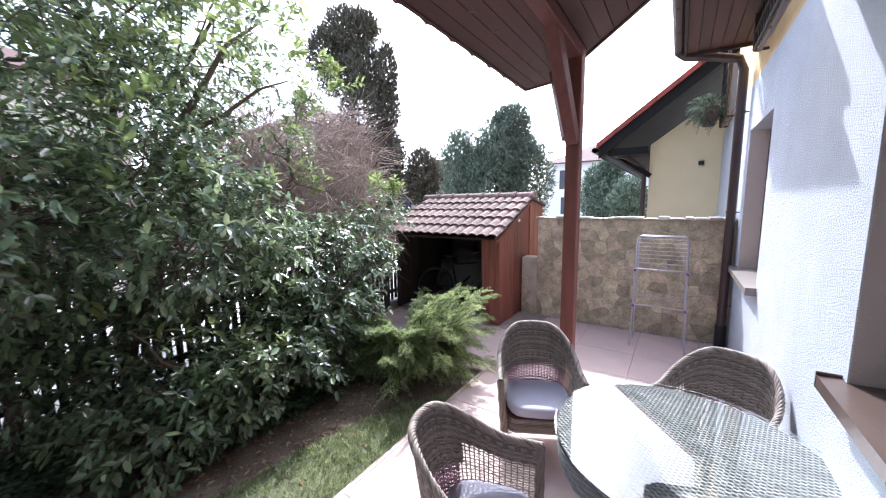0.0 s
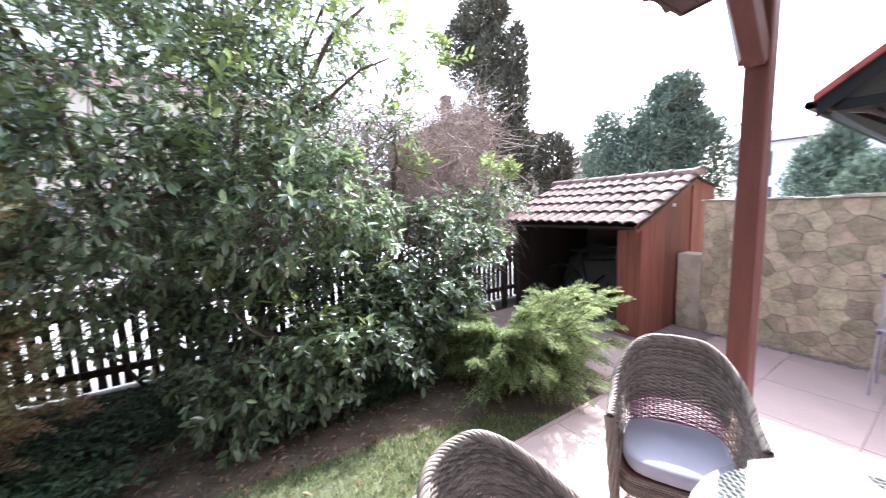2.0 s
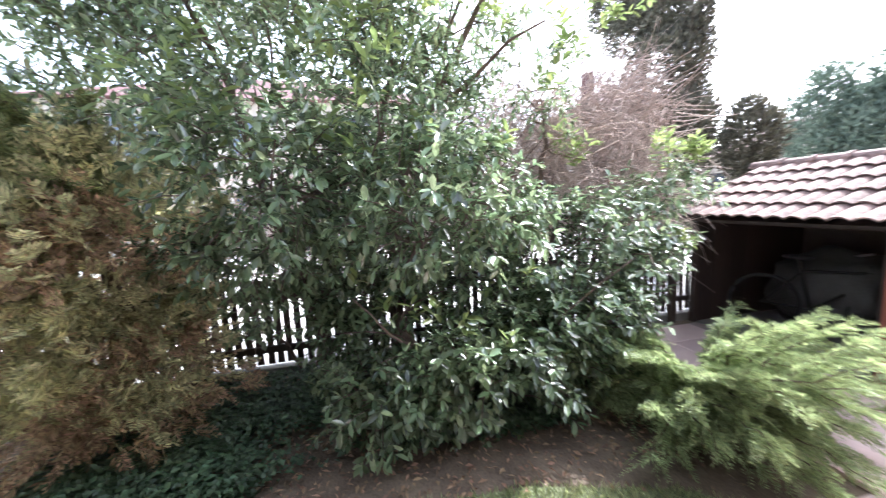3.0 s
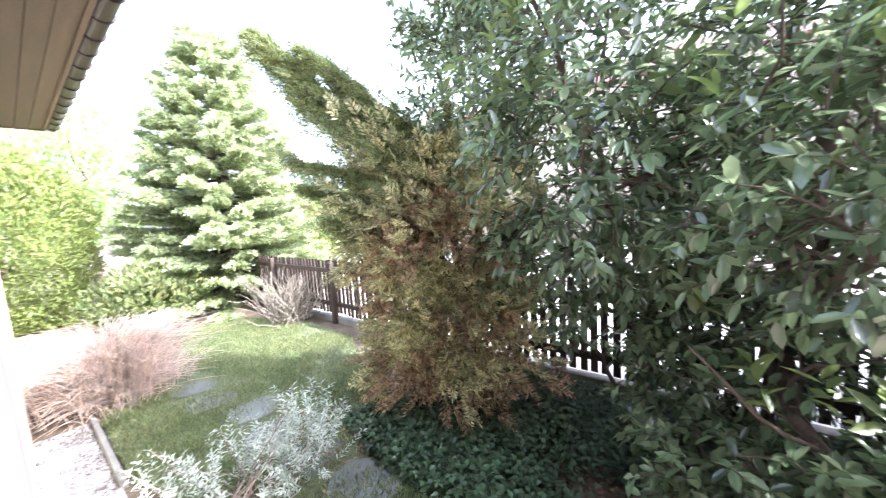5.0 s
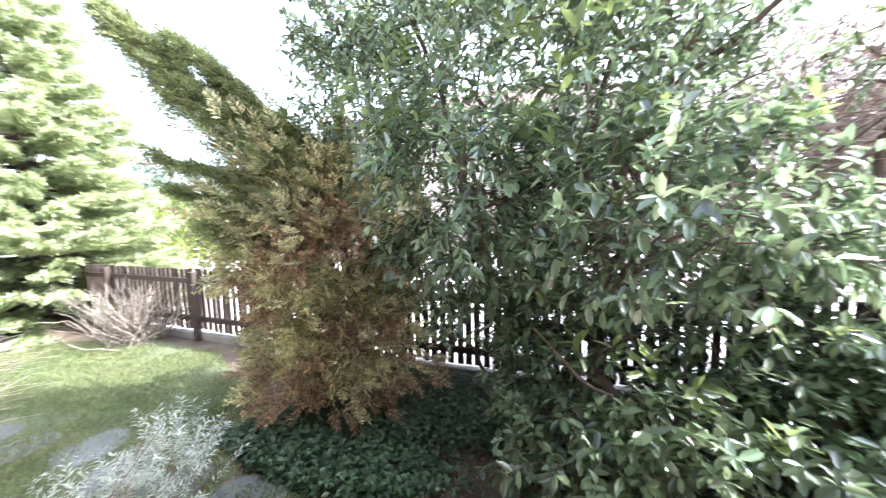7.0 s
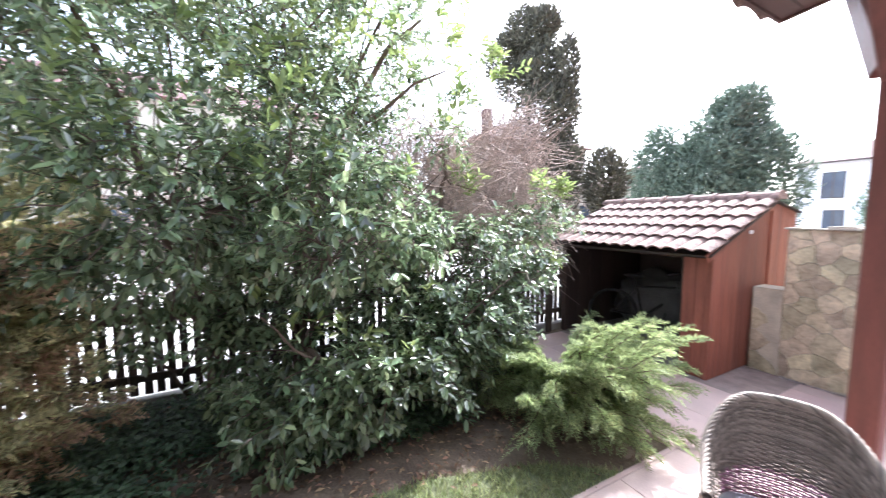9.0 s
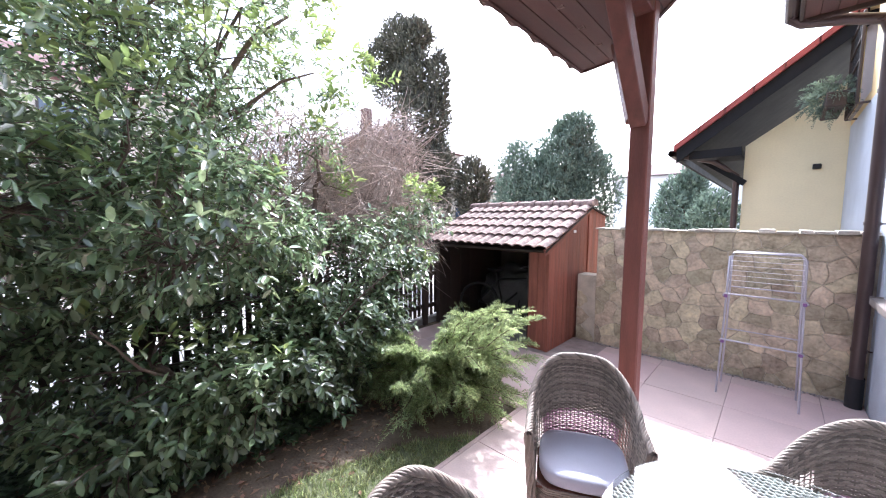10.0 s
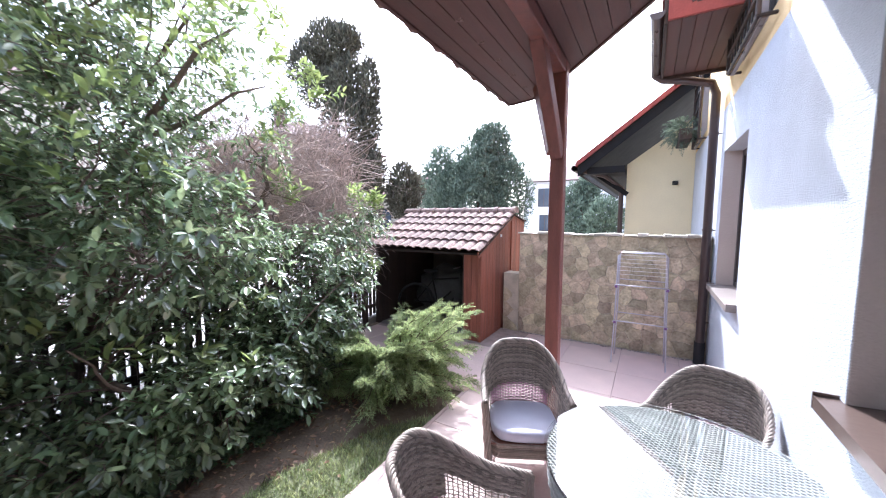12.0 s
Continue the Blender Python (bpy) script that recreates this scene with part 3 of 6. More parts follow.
side_planks(-0.91, 5.04, 6.98, 0.14, M["shedwood"])
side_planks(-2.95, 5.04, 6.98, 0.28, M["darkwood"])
y = RY - 0.02
while y < 6.95:
    part("rear_plank", box(-0.8975, -0.876, y + 0.002, y + 0.138, 0.0, RZ - 0.005 - (y - RY) * 0.18, 0.003), M["shedwood"], shed)
    y += 0.14
for i in range(2):
    a = -1.20 + i * 0.134
    part("front_plank", box(a + 0.002, a + 0.132, 5.02, 5.045, 0.0, 1.34, 0.003), M["shedwood"], shed)
part("corner_post", box(-0.945, -0.895, 5.005, 5.05, 0.0, 1.36, 0.004), M["shedwood"], shed)
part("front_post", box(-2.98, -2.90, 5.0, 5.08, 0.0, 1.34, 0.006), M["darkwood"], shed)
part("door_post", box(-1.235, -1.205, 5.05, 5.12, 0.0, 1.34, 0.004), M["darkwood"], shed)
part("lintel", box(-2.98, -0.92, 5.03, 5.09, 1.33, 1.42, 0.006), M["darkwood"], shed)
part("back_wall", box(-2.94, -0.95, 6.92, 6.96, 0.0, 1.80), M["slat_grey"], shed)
part("floor_slab", box(-2.94, -0.95, 5.05, 6.92, -0.1, -0.001), M["concrete"], shed)
# barge board along the verge, with a small white lamp
beam("barge_board", (SX1 - 0.03, EY, EVZ - 0.04), (SX1 - 0.03, RY, RZ - 0.04), 0.024, 0.10, M["shedwood"], shed)
part("label_plate", box(SX1 - 0.015, SX1 - 0.005, 5.62, 5.70, 1.60, 1.64, 0.003), M["wire"], shed, "small white plate")
deck = bmesh.new()
for (ya, za), (yb, zb) in (((EY, EVZ), (RY, RZ)), ((RY, RZ), (RY + 0.70, RZ - 0.70 * 0.18))):
    lo = [deck.verts.new(p) for p in ((SX0, ya, za - 0.03), (SX1, ya, za - 0.03), (SX1, yb, zb - 0.03), (SX0, yb, zb - 0.03))]
    hi = [deck.verts.new(v.co + Vector((0, 0, 0.02))) for v in lo]
    deck.faces.new(lo[::-1]), deck.faces.new(hi)
    for i in range(4):
        deck.faces.new((lo[i], lo[(i + 1) % 4], hi[(i + 1) % 4], hi[i]))
shed_deck = part("roof_deck", deck, M["darkwood"], shed)
L = math.hypot(RY - EY, RZ - EVZ) / 5
first = None
rng = random.Random(3)
for r in range(5):
    for c in range(7):
        s = r * L
        m = (Matrix.Translation((SX1 - 0.325 * (c + 1) + 0.01, EY - 0.05 + s * math.cos(slope), EVZ + 0.015 + s * math.sin(slope) + rng.uniform(-0.003, 0.003)))
             @ Matrix.Rotation(slope - 0.02 + rng.uniform(-0.01, 0.01), 4, 'X') @ Matrix.Rotation(rng.uniform(-0.012, 0.012), 4, 'Z'))
        if first is None:
            first = roof_tile("roof_tile", 0.33, L + 0.06, M["tile"], shed_deck, 2, 0.032, 0.45)
            first.matrix_basis = m
        else:
            share("roof_tile", first, m, shed_deck)
bm = bmesh.new()
prof = [(0.12 * math.sin(a), 0.105 * math.cos(a)) for a in np.linspace(-1.5, 1.5, 9)]
rows = []
for xx, k in ((0.0, 1.12), (0.05, 1.12), (0.06, 1.0), (0.40, 0.95)):
    rows.append([bm.verts.new((xx, p * k, q * k)) for p, q in prof])
for a, b in zip(rows, rows[1:]):
    for i in range(8):
        bm.faces.new((a[i], a[i + 1], b[i + 1], b[i]))
bm.faces.new(rows[0])
bm.faces.new(rows[-1][::-1])
ridge = part("ridge_tile", bm, M["tile"], shed_deck)
ridge.matrix_basis = Matrix.Translation((SX1 + 0.03 - 0.0, RY, RZ + 0.0)) @ Matrix.Rotation(math.pi, 4, 'Z')
for i in range(1, 7):
    share("ridge_tile", ridge, Matrix.Translation((SX1 + 0.03 - 0.335 * i, RY, RZ + 0.0)) @ Matrix.Rotation(math.pi, 4, 'Z'), shed_deck)


def bicycle(x, y, turn):
    b = thing("bicycle", "dark bicycle parked inside the open shed", "bicycle", at=(x, y, 0))
    b.rotation_euler = (radians(-6), 0, turn)
    ring = lambda cx, r: [(cx + r * math.cos(a), 0, 0.34 + r * math.sin(a)) for a in np.linspace(0, 2 * math.pi, 33)]
    for cx in (-0.52, 0.52):
        w = tubes("wheel", [(ring(cx, 0.315), 0.009)], M["rope"], b, 6)
        tubes("tyre", [(ring(cx, 0.335), 0.019)], M["rubber"], w, 8)
        tubes("spokes", [([(cx, 0, 0.34), (cx + 0.31 * math.cos(a), 0, 0.34 + 0.31 * math.sin(a))], 0.0015) for a in np.linspace(0, 2 * math.pi, 19)[:-1]], M["rope"], w, 4)
    tubes("frame", [([(-0.52, 0, 0.34), (-0.10, 0, 0.32)], 0.011), ([(-0.52, 0, 0.34), (-0.2, 0, 0.75)], 0.011), ([(-0.10, 0, 0.32), (-0.24, 0, 0.88)], 0.016),
                    ([(-0.10, 0, 0.32), (0.34, 0, 0.72)], 0.018), ([(-0.2, 0, 0.76), (0.33, 0, 0.80)], 0.016), ([(0.31, 0, 0.88), (0.38, 0, 0.62), (0.52, 0, 0.34)], 0.014)], M["rope"], b, 8)
    tubes("handlebar", [([(0.22, -0.27, 0.98), (0.30, -0.12, 1.0), (0.30, 0.12, 1.0), (0.22, 0.27, 0.98)], 0.012)], M["alu"], b, 8)
    bm = bmesh.new()
    bmesh.ops.create_uvsphere(bm, u_segments=12, v_segments=8, radius=1)
    bm.transform(Matrix.Translation((-0.25, 0, 0.92)) @ Matrix.Diagonal((0.14, 0.07, 0.035, 1)))
    part("saddle", bm, M["rubber"], b, smooth=True)
    return b


bicycle(-2.0, 5.75, radians(22))
bm = bmesh.new()
bmesh.ops.create_icosphere(bm, subdivisions=4, radius=1)
for v in bm.verts:
    n = noise.noise(v.co * 2.2) * 0.25 + noise.noise(v.co * 5) * 0.08
    v.co = v.co * (1 + n)
    v.co = Vector((-2.1 + v.co.x * 0.7, 6.2 + v.co.y * 0.4, max(0.0, 0.48 + v.co.z * 0.5)))
tagged(part("tarpaulin_cover", bm, M["tarp"], smooth=True), "dark grey tarpaulin thrown over stored things", "tarpaulin")

# ---- furniture ----
def rot_xy(p, a):
    c, s = math.cos(a), math.sin(a)
    return np.stack([p[..., 0] * c - p[..., 1] * s, p[..., 0] * s + p[..., 1] * c, p[..., 2]], -1)


SEAT_Z = 0.32


def shell_point(u, h):
    """The tub's inner surface: u from -1 (front of one arm) over the back (0) to 1, h from 0 (seat) to 1 (rim). The chair faces -y."""
    u = np.asarray(u, float)
    h = np.asarray(h, float)
    au = np.abs(u)
    flare = 1 + 0.10 * h
    ang = np.clip(au / 0.68, 0, 1) * (np.pi / 2)
    straight = np.clip((au - 0.68) / 0.32, 0, 1)
    x = np.sign(u) * 0.275 * np.sin(ang) * flare
    y = 0.255 * np.cos(ang) * flare - straight * 0.27 + 0.06 * h * np.cos(ang)
    top = 0.64 + 0.225 * (1 - np.clip((au - 0.16) / 0.64, 0, 1) ** 2 * (3 - 2 * np.clip((au - 0.16) / 0.64, 0, 1))) - 0.02 * straight
    z = SEAT_Z - 0.02 + h * (top - SEAT_Z + 0.02)
    return np.stack([x, y, z], -1)


def chair_out(u):
    p0, p1 = shell_point(u - 0.01, 0.5 + 0 * u), shell_point(u + 0.01, 0.5 + 0 * u)
    d = p1 - p0
    n = np.stack([-d[..., 1], d[..., 0], 0 * d[..., 0]], -1)
    return n / (np.linalg.norm(n, axis=-1)[..., None] + 1e-9)


def wicker_chair(label):
    ch = thing("wicker_armchair", label, "chair", "wicker armchairs round the table")
    stakes = np.linspace(-1, 1, 53)
    hs = np.linspace(0, 1, 9)
    tagged(arrays("stake_work", *joined([tube_arrays(shell_point(np.full(9, s), hs), 0.0038, 4) for s in stakes]), M["wicker"], ch, True), kind="stuff")
    low = [tube_arrays(shell_point(uu, np.full_like(uu, h)) + chair_out(uu) * (np.cos(np.pi * uu * 26 + np.pi * k) * 0.0045)[:, None], 0.0046, 5)
           for k, h in enumerate(np.linspace(0.08, 0.38, 15)) for uu in [np.linspace(-0.40, 0.40, 97)]]
    tagged(arrays("lower_weave", *joined(low), M["wicker_pink"], ch, True), "mauve-pink woven band", kind="stuff")
    rows = [(h, 1.0, 0.0036) for h in np.linspace(0.04, 0.60, 13)] + [(h, 0.44, 0.0058) for h in np.linspace(0.395, 0.625, 13)] + [(h, 1.0, 0.0058) for h in np.linspace(0.64, 0.985, 22)]
    strands = []
    for k, (h, span, thick) in enumerate(rows):
        us = np.linspace(-span, span, 177)
        wave = np.cos(np.pi * us * 26 + np.pi * (k % 2)) * 0.0042
        p = shell_point(us, np.full_like(us, h)) + chair_out(us) * wave[:, None]
        strands.append(tube_arrays(p, thick, 5))
    tagged(arrays("woven_back", *joined(strands), M["wicker"], ch, True), kind="stuff")
    rim = []
    ur = np.linspace(-1, 1, 150)
    centre = shell_point(ur, np.full_like(ur, 1.0))
    out = chair_out(ur)
    for k in range(6):
        ph = ur * 34 + k * 2 * np.pi / 6
        rim.append(tube_arrays(centre + out * (0.013 * np.cos(ph))[:, None] + np.array([0, 0, 1.0]) * (0.013 * np.sin(ph))[:, None], 0.0076, 6))
    arrays("braided_rim", *joined(rim), M["wicker"], ch, True)
    for s in (-1, 1):
        top = shell_point(np.array([s * 1.0]), np.array([1.0]))[0]
        zz, th = np.linspace(0.0, top[2], 61), np.linspace(0, 2 * np.pi, 37)[:-1]
        rad = 0.021 + 0.007 * np.cos(6 * (th[None] - 9 * zz[:, None]))
        lx = top[0] * (0.86 + 0.14 * zz / top[2])
        v = np.stack([lx[:, None] + rad * np.cos(th), top[1] + 0.012 + rad * np.sin(th), np.broadcast_to(zz[:, None], rad.shape)], -1).reshape(-1, 3)
        ring, nxt = np.arange(36), (np.arange(36) + 1) % 36
        quad = np.concatenate([np.stack([np.stack([r * 36 + ring, r * 36 + nxt, r * 36 + 36 + nxt], -1), np.stack([r * 36 + ring, r * 36 + 36 + nxt, r * 36 + 36 + ring], -1)], 1).reshape(-1, 3) for r in range(60)])
        arrays("front_leg", v, quad, M["wicker"], ch, True)
        tubes("rear_leg", [([(s * 0.21, 0.22, 0.0), (s * 0.20, 0.20, SEAT_Z)], 0.018)], M["leg"], ch, 10)
    # seat apron: woven band under the cushion
    apron = []
    ang = np.linspace(0, 2 * np.pi, 141)
    sx = np.clip(1.25 * np.cos(ang), -1, 1) * 0.265
    sy = np.clip(1.25 * np.sin(ang), -1, 1) * 0.245 - 0.015
    for k in range(9):
        w = 0.003 * np.cos(ang * 35 + np.pi * (k % 2))
        apron.append(tube_arrays(np.stack([sx * (1 + w), sy * (1 + w), np.full_like(ang, SEAT_Z - 0.10 + k * 0.012)], -1), 0.006, 5))
    tagged(arrays("seat_apron", *joined(apron), M["wicker"], ch, True), kind="stuff")
    part("seat_board", box(-0.255, 0.255, -0.25, 0.225, SEAT_Z - 0.015, SEAT_Z, 0.004), M["leg"], ch)
    bm = bmesh.new()
    n, m2 = 28, 10
    grid = []
    for j in range(m2 + 1):
        f = -1 + 2 * j / m2
        r = (1 - abs(f) ** 3.2) ** 0.36
        grid.append([bm.verts.new((math.copysign(abs(math.cos(a)) ** 0.55, math.cos(a)) * 0.245 * (0.86 + 0.14 * r),
                                   math.copysign(abs(math.sin(a)) ** 0.55, math.sin(a)) * 0.238 * (0.86 + 0.14 * r) - 0.02,
                                   SEAT_Z + 0.042 + 0.042 * f + 0.006 * noise.noise((math.cos(a) * 2, math.sin(a) * 2, f)))) for a in np.linspace(0, 2 * math.pi, n + 1)[:-1]])
    for a, b in zip(grid, grid[1:]):
        for i in range(n):
            bm.faces.new((a[i], a[(i + 1) % n], b[(i + 1) % n], b[i]))
    bm.faces.new(grid[0][::-1])
    bm.faces.new(grid[-1])
    cu = part("cushion", bm, M["cushion"], ch, "flat lilac-grey seat cushion", smooth=True)
    return ch


def facing(x, y, dx, dy):
    """Chair pose: standing at x, y and facing (dx, dy)."""
    return Matrix.Translation((x, y, 0)) @ Matrix.Rotation(math.atan2(dx, -dy), 4, 'Z')


chair = wicker_chair("grey-brown wicker tub chair with a lilac-grey cushion")
chair.matrix_basis = facing(0.50, 2.70, 0.45, -0.89)
copy_thing(chair, facing(1.63, 2.80, -0.42, -0.9))
copy_thing(chair, facing(0.67, 1.43, 0.95, 0.31))


def round_table(cx, cy, r):
    tb = thing("round_table", "round grey wicker table with a glass top", "table")
    lines = []
    n = 98
    for k in range(-n // 2 + 1, n // 2):
        off = k * 2 * (r - 0.015) / n
        half = math.sqrt(max(0, (r - 0.015) ** 2 - off ** 2))
        if half < 0.03:
            continue
        s = np.linspace(-half, half, max(12, int(half * 2 / 0.007)))
        wob = 0.0011 * np.cos(s * 2 * np.pi / 0.040 + math.pi * k)
        a = -0.2
        px = s * math.cos(a) - (off + wob * 1.4) * math.sin(a)
        py = s * math.sin(a) + (off + wob * 1.4) * math.cos(a)
        lines.append(tube_arrays(np.stack([cx + px, cy + py, 0.722 + wob * 3.2], -1), 0.0062, 5))
    tagged(arrays("woven_top", *joined(lines), M["wicker_table"], tb, True), kind="stuff")
    bm = bmesh.new()
    bmesh.ops.create_cone(bm, cap_ends=True, segments=64, radius1=r - 0.02, radius2=r - 0.02, depth=0.02)
    bm.transform(Matrix.Translation((cx, cy, 0.705)))
    part("table_board", bm, M["wicker_under"], tb)
    ang = np.linspace(0, 2 * np.pi, 181)
    apron = []
    for k in range(11):
        w = 0.004 * np.cos(ang * 45 + np.pi * (k % 2))
        rr = r - 0.03 + w
        apron.append(tube_arrays(np.stack([cx + rr * np.cos(ang), cy + rr * np.sin(ang), np.full_like(ang, 0.585 + k * 0.0125)], -1), 0.0065, 5))
    tagged(arrays("woven_apron", *joined(apron), M["wicker_table"], tb, True), kind="stuff")
    bm = bmesh.new()
    bmesh.ops.create_cone(bm, cap_ends=True, segments=96, radius1=r, radius2=r, depth=0.006)
    bm.transform(Matrix.Translation((cx, cy, 0.740)))
    g = part("glass_top", bm, TABLE_GLASS, tb, "clear glass pane")
    g.visible_shadow = False
    for a in (0.6, 2.17, 3.74, 5.31):
        tubes("leg", [([(cx + 0.42 * math.cos(a), cy + 0.42 * math.sin(a), 0.0), (cx + 0.40 * math.cos(a), cy + 0.40 * math.sin(a), 0.69)], 0.03)], M["wicker_table"], tb, 12)
    tubes("stretcher", [([(cx - 0.33, cy - 0.24, 0.25), (cx, cy, 0.27), (cx + 0.33, cy + 0.24, 0.25)], 0.012), ([(cx - 0.24, cy + 0.33, 0.25), (cx, cy, 0.27), (cx + 0.24, cy - 0.33, 0.25)], 0.012)], M["wicker_table"], tb, 8)
    return tb


round_table(1.45, 2.03, 0.60)


def drying_rack():
    rk = thing("drying_rack", "folded-up grey steel clothes drying rack", "drying rack")
    x0, x1 = 0.925, 1.50

    front = lambda z: 5.22 + 0.10 * z / 1.47
    back = lambda z: 5.56 - 0.12 * z / 1.47
    for name, f, s in (("front_frame", front, 0.0), ("rear_frame", back, 0.01)):
        pts = [(x0 - 0.02 + s, f(0), 0.0), (x0 + s, f(0.7), 0.7), (x0 + 0.01 + s, f(1.40), 1.42), (x0 + 0.04 + s, f(1.45), 1.465), (x1 - 0.04 - s, f(1.45), 1.465), (x1 - 0.01 - s, f(1.40), 1.42), (x1 - s, f(0.7), 0.7), (x1 + 0.02 - s, f(0), 0.0)]
        tubes(name, [(pts, 0.0095)], M["steel"], rk, 8)
    for z in (1.02, 0.55):
        fy, by = front(z) - 0.015, back(z) + 0.01
        pts = [(x0 - 0.02, fy, z), (x0 - 0.01, fy - 0.03, z + 0.025), (x1 + 0.01, fy - 0.03, z + 0.025), (x1 + 0.02, fy, z)]
        tubes("shelf_rim", [(pts, 0.0085)], M["steel"], rk, 8)
        tubes("shelf_rim", [([(x0, by, z + 0.07), (x1, by, z + 0.07)], 0.007)], M["steel"], rk, 8)
        for x in (x0, x1):
            part("joint", box(x - 0.015, x + 0.015, fy - 0.01, fy + 0.03, z - 0.02, z + 0.02, 0.004), M["purple"], rk, "purple plastic joint")
    for i in range(6):
        z = 1.43 - i * 0.05
        tubes("wire", [([(x0 + 0.01, front(z) + 0.005, z), (x1 - 0.01, front(z) + 0.005, z)], 0.0028)], M["wire"], rk, 5)
    return rk


drying_rack()

# ---- garden wall of irregular sandstone ----
def clip(poly, a, b, c):
    """The part of a polygon where a*x + b*y <= c."""
    res = []
    for i, p in enumerate(poly):
        q = poly[(i + 1) % len(poly)]
        dp, dq = a * p[0] + b * p[1] - c, a * q[0] + b * q[1] - c
        if dp <= 0:
            res.append(p)
        if dp * dq < 0:
            t = dp / (dp - dq)
            res.append((p[0] + t * (q[0] - p[0]), p[1] + t * (q[1] - p[1])))
    return res


def cells(x0, x1, z0, z1, seeds, joint):
    """Voronoi cells of the seeds in a rectangle, shrunk by half a joint."""
    found = []
    for i, s in enumerate(seeds):
        poly = [(x0, z0), (x1, z0), (x1, z1), (x0, z1)]
        for k, o in enumerate(seeds):
            if k != i and abs(o[0] - s[0]) < 0.9 and abs(o[1] - s[1]) < 0.9:
                dx, dz = o[0] - s[0], o[1] - s[1]
                n = math.hypot(dx, dz)
                c = (o[0] ** 2 + o[1] ** 2 - s[0] ** 2 - s[1] ** 2) / 2
                poly = clip(poly, dx / n, dz / n, c / n - joint / 2)
                if len(poly) < 3:
                    break
        if len(poly) >= 3:
            found.append(poly)
    return found


SWY = 5.865
sw = tagged(part("wall_garden", box(-0.59, WX, SWY + 0.007, SWY + 0.28, -0.1, 1.655), M["mortar"]), "garden wall of irregular tan sandstone pieces", "wall", kind="structure")
part("low_wall_end", box(-0.86, -0.592, SWY + 0.007, SWY + 0.28, -0.1, 0.98), M["mortar"], sw)
rng = random.Random(12)


def waver(x, z):
    """Broken edges: the same shift for both neighbours of a joint."""
    a, b = Vector((x * 7, z * 7, 1.7)), Vector((x * 7, z * 7, 8.3))
    return x + noise.noise(a) * 0.042 + noise.noise(a * 3.1) * 0.007, z + noise.noise(b) * 0.042 + noise.noise(b * 3.1) * 0.007


def stone(poly, proud):
    bm = bmesh.new()
    pts = []
    x_lo, x_hi, z_hi = (-0.86, -0.60, 0.98) if poly[0][0] < -0.595 else (-0.585, WX - 0.012, 1.652)
    for i, p in enumerate(poly):
        q = poly[(i + 1) % len(poly)]
        k = max(1, int(math.hypot(q[0] - p[0], q[1] - p[1]) / 0.04))
        for n in range(k):
            x, z = waver(p[0] + (q[0] - p[0]) * n / k, p[1] + (q[1] - p[1]) * n / k)
            pts.append((min(max(x, x_lo), x_hi), min(max(z, 0.0), z_hi)))
    cx, cz = sum(p[0] for p in pts) / len(pts), sum(p[1] for p in pts) / len(pts)
    tilt, tilt2 = rng.uniform(-0.03, 0.03), rng.uniform(-0.03, 0.03)
    front = lambda x, z, s: SWY - proud + (x - cx) * tilt + (z - cz) * tilt2 + s
    back = [bm.verts.new((x, SWY + 0.03, z)) for x, z in pts]
    mid = [bm.verts.new((x, front(x, z, 0.004), z)) for x, z in pts]
    face = [bm.verts.new((cx + (x - cx) * 0.95, front(x, z, rng.uniform(-0.002, 0.003)), cz + (z - cz) * 0.95)) for x, z in pts]
    inner = [bm.verts.new((cx + (x - cx) * 0.5, front(x, z, noise.noise((x * 6, z * 6, 0.3)) * 0.008), cz + (z - cz) * 0.5)) for x, z in pts]
    n = len(pts)
    for a, b in ((back, mid), (mid, face), (face, inner)):
        for i in range(n):
            bm.faces.new((a[i], a[(i + 1) % n], b[(i + 1) % n], b[i]))
    bm.faces.new(inner)
    return part("stone", bm, M["stone"], sw)


seeds = []
for i in range(1200):
    p = (rng.uniform(-0.59, WX), rng.uniform(0, 1.64))
    r = rng.choice((0.10, 0.14, 0.20, 0.26))
    if all(math.hypot((p[0] - o[0]) * 0.9, p[1] - o[1]) > r for o in seeds):
        seeds.append(p)
for poly in cells(-0.59, WX - 0.01, 0.0, 1.65, seeds, 0.006):
    stone(poly, rng.uniform(0.001, 0.012))
for poly in cells(-0.86, -0.595, 0.0, 0.98, [(-0.78, 0.10), (-0.66, 0.22), (-0.79, 0.34), (-0.67, 0.48), (-0.80, 0.60), (-0.66, 0.72), (-0.76, 0.88)], 0.008):
    stone(poly, rng.uniform(0.001, 0.012))
x = -0.61
while x < WX - 0.05:
    w = min(rng.uniform(0.08, 0.24), WX - 0.01 - x)
    d = rng.uniform(0.0, 0.03)
    bm = prism([(x + 0.004, SWY - 0.035 - d), (x + w * 0.4, SWY - 0.055 + d), (x + w - 0.004, SWY - 0.03 - d * 0.5), (x + w - 0.006, SWY + 0.31), (x + 0.004, SWY + 0.31)],
               1.657, 1.677 + rng.uniform(-0.012, 0.022), None, 0.006)
    part("coping_stone", bm, M["coping"], sw)
    x += w

# ---- foliage ----
def unit(v):
    return v / (np.linalg.norm(v, axis=-1, keepdims=True) + 1e-9)


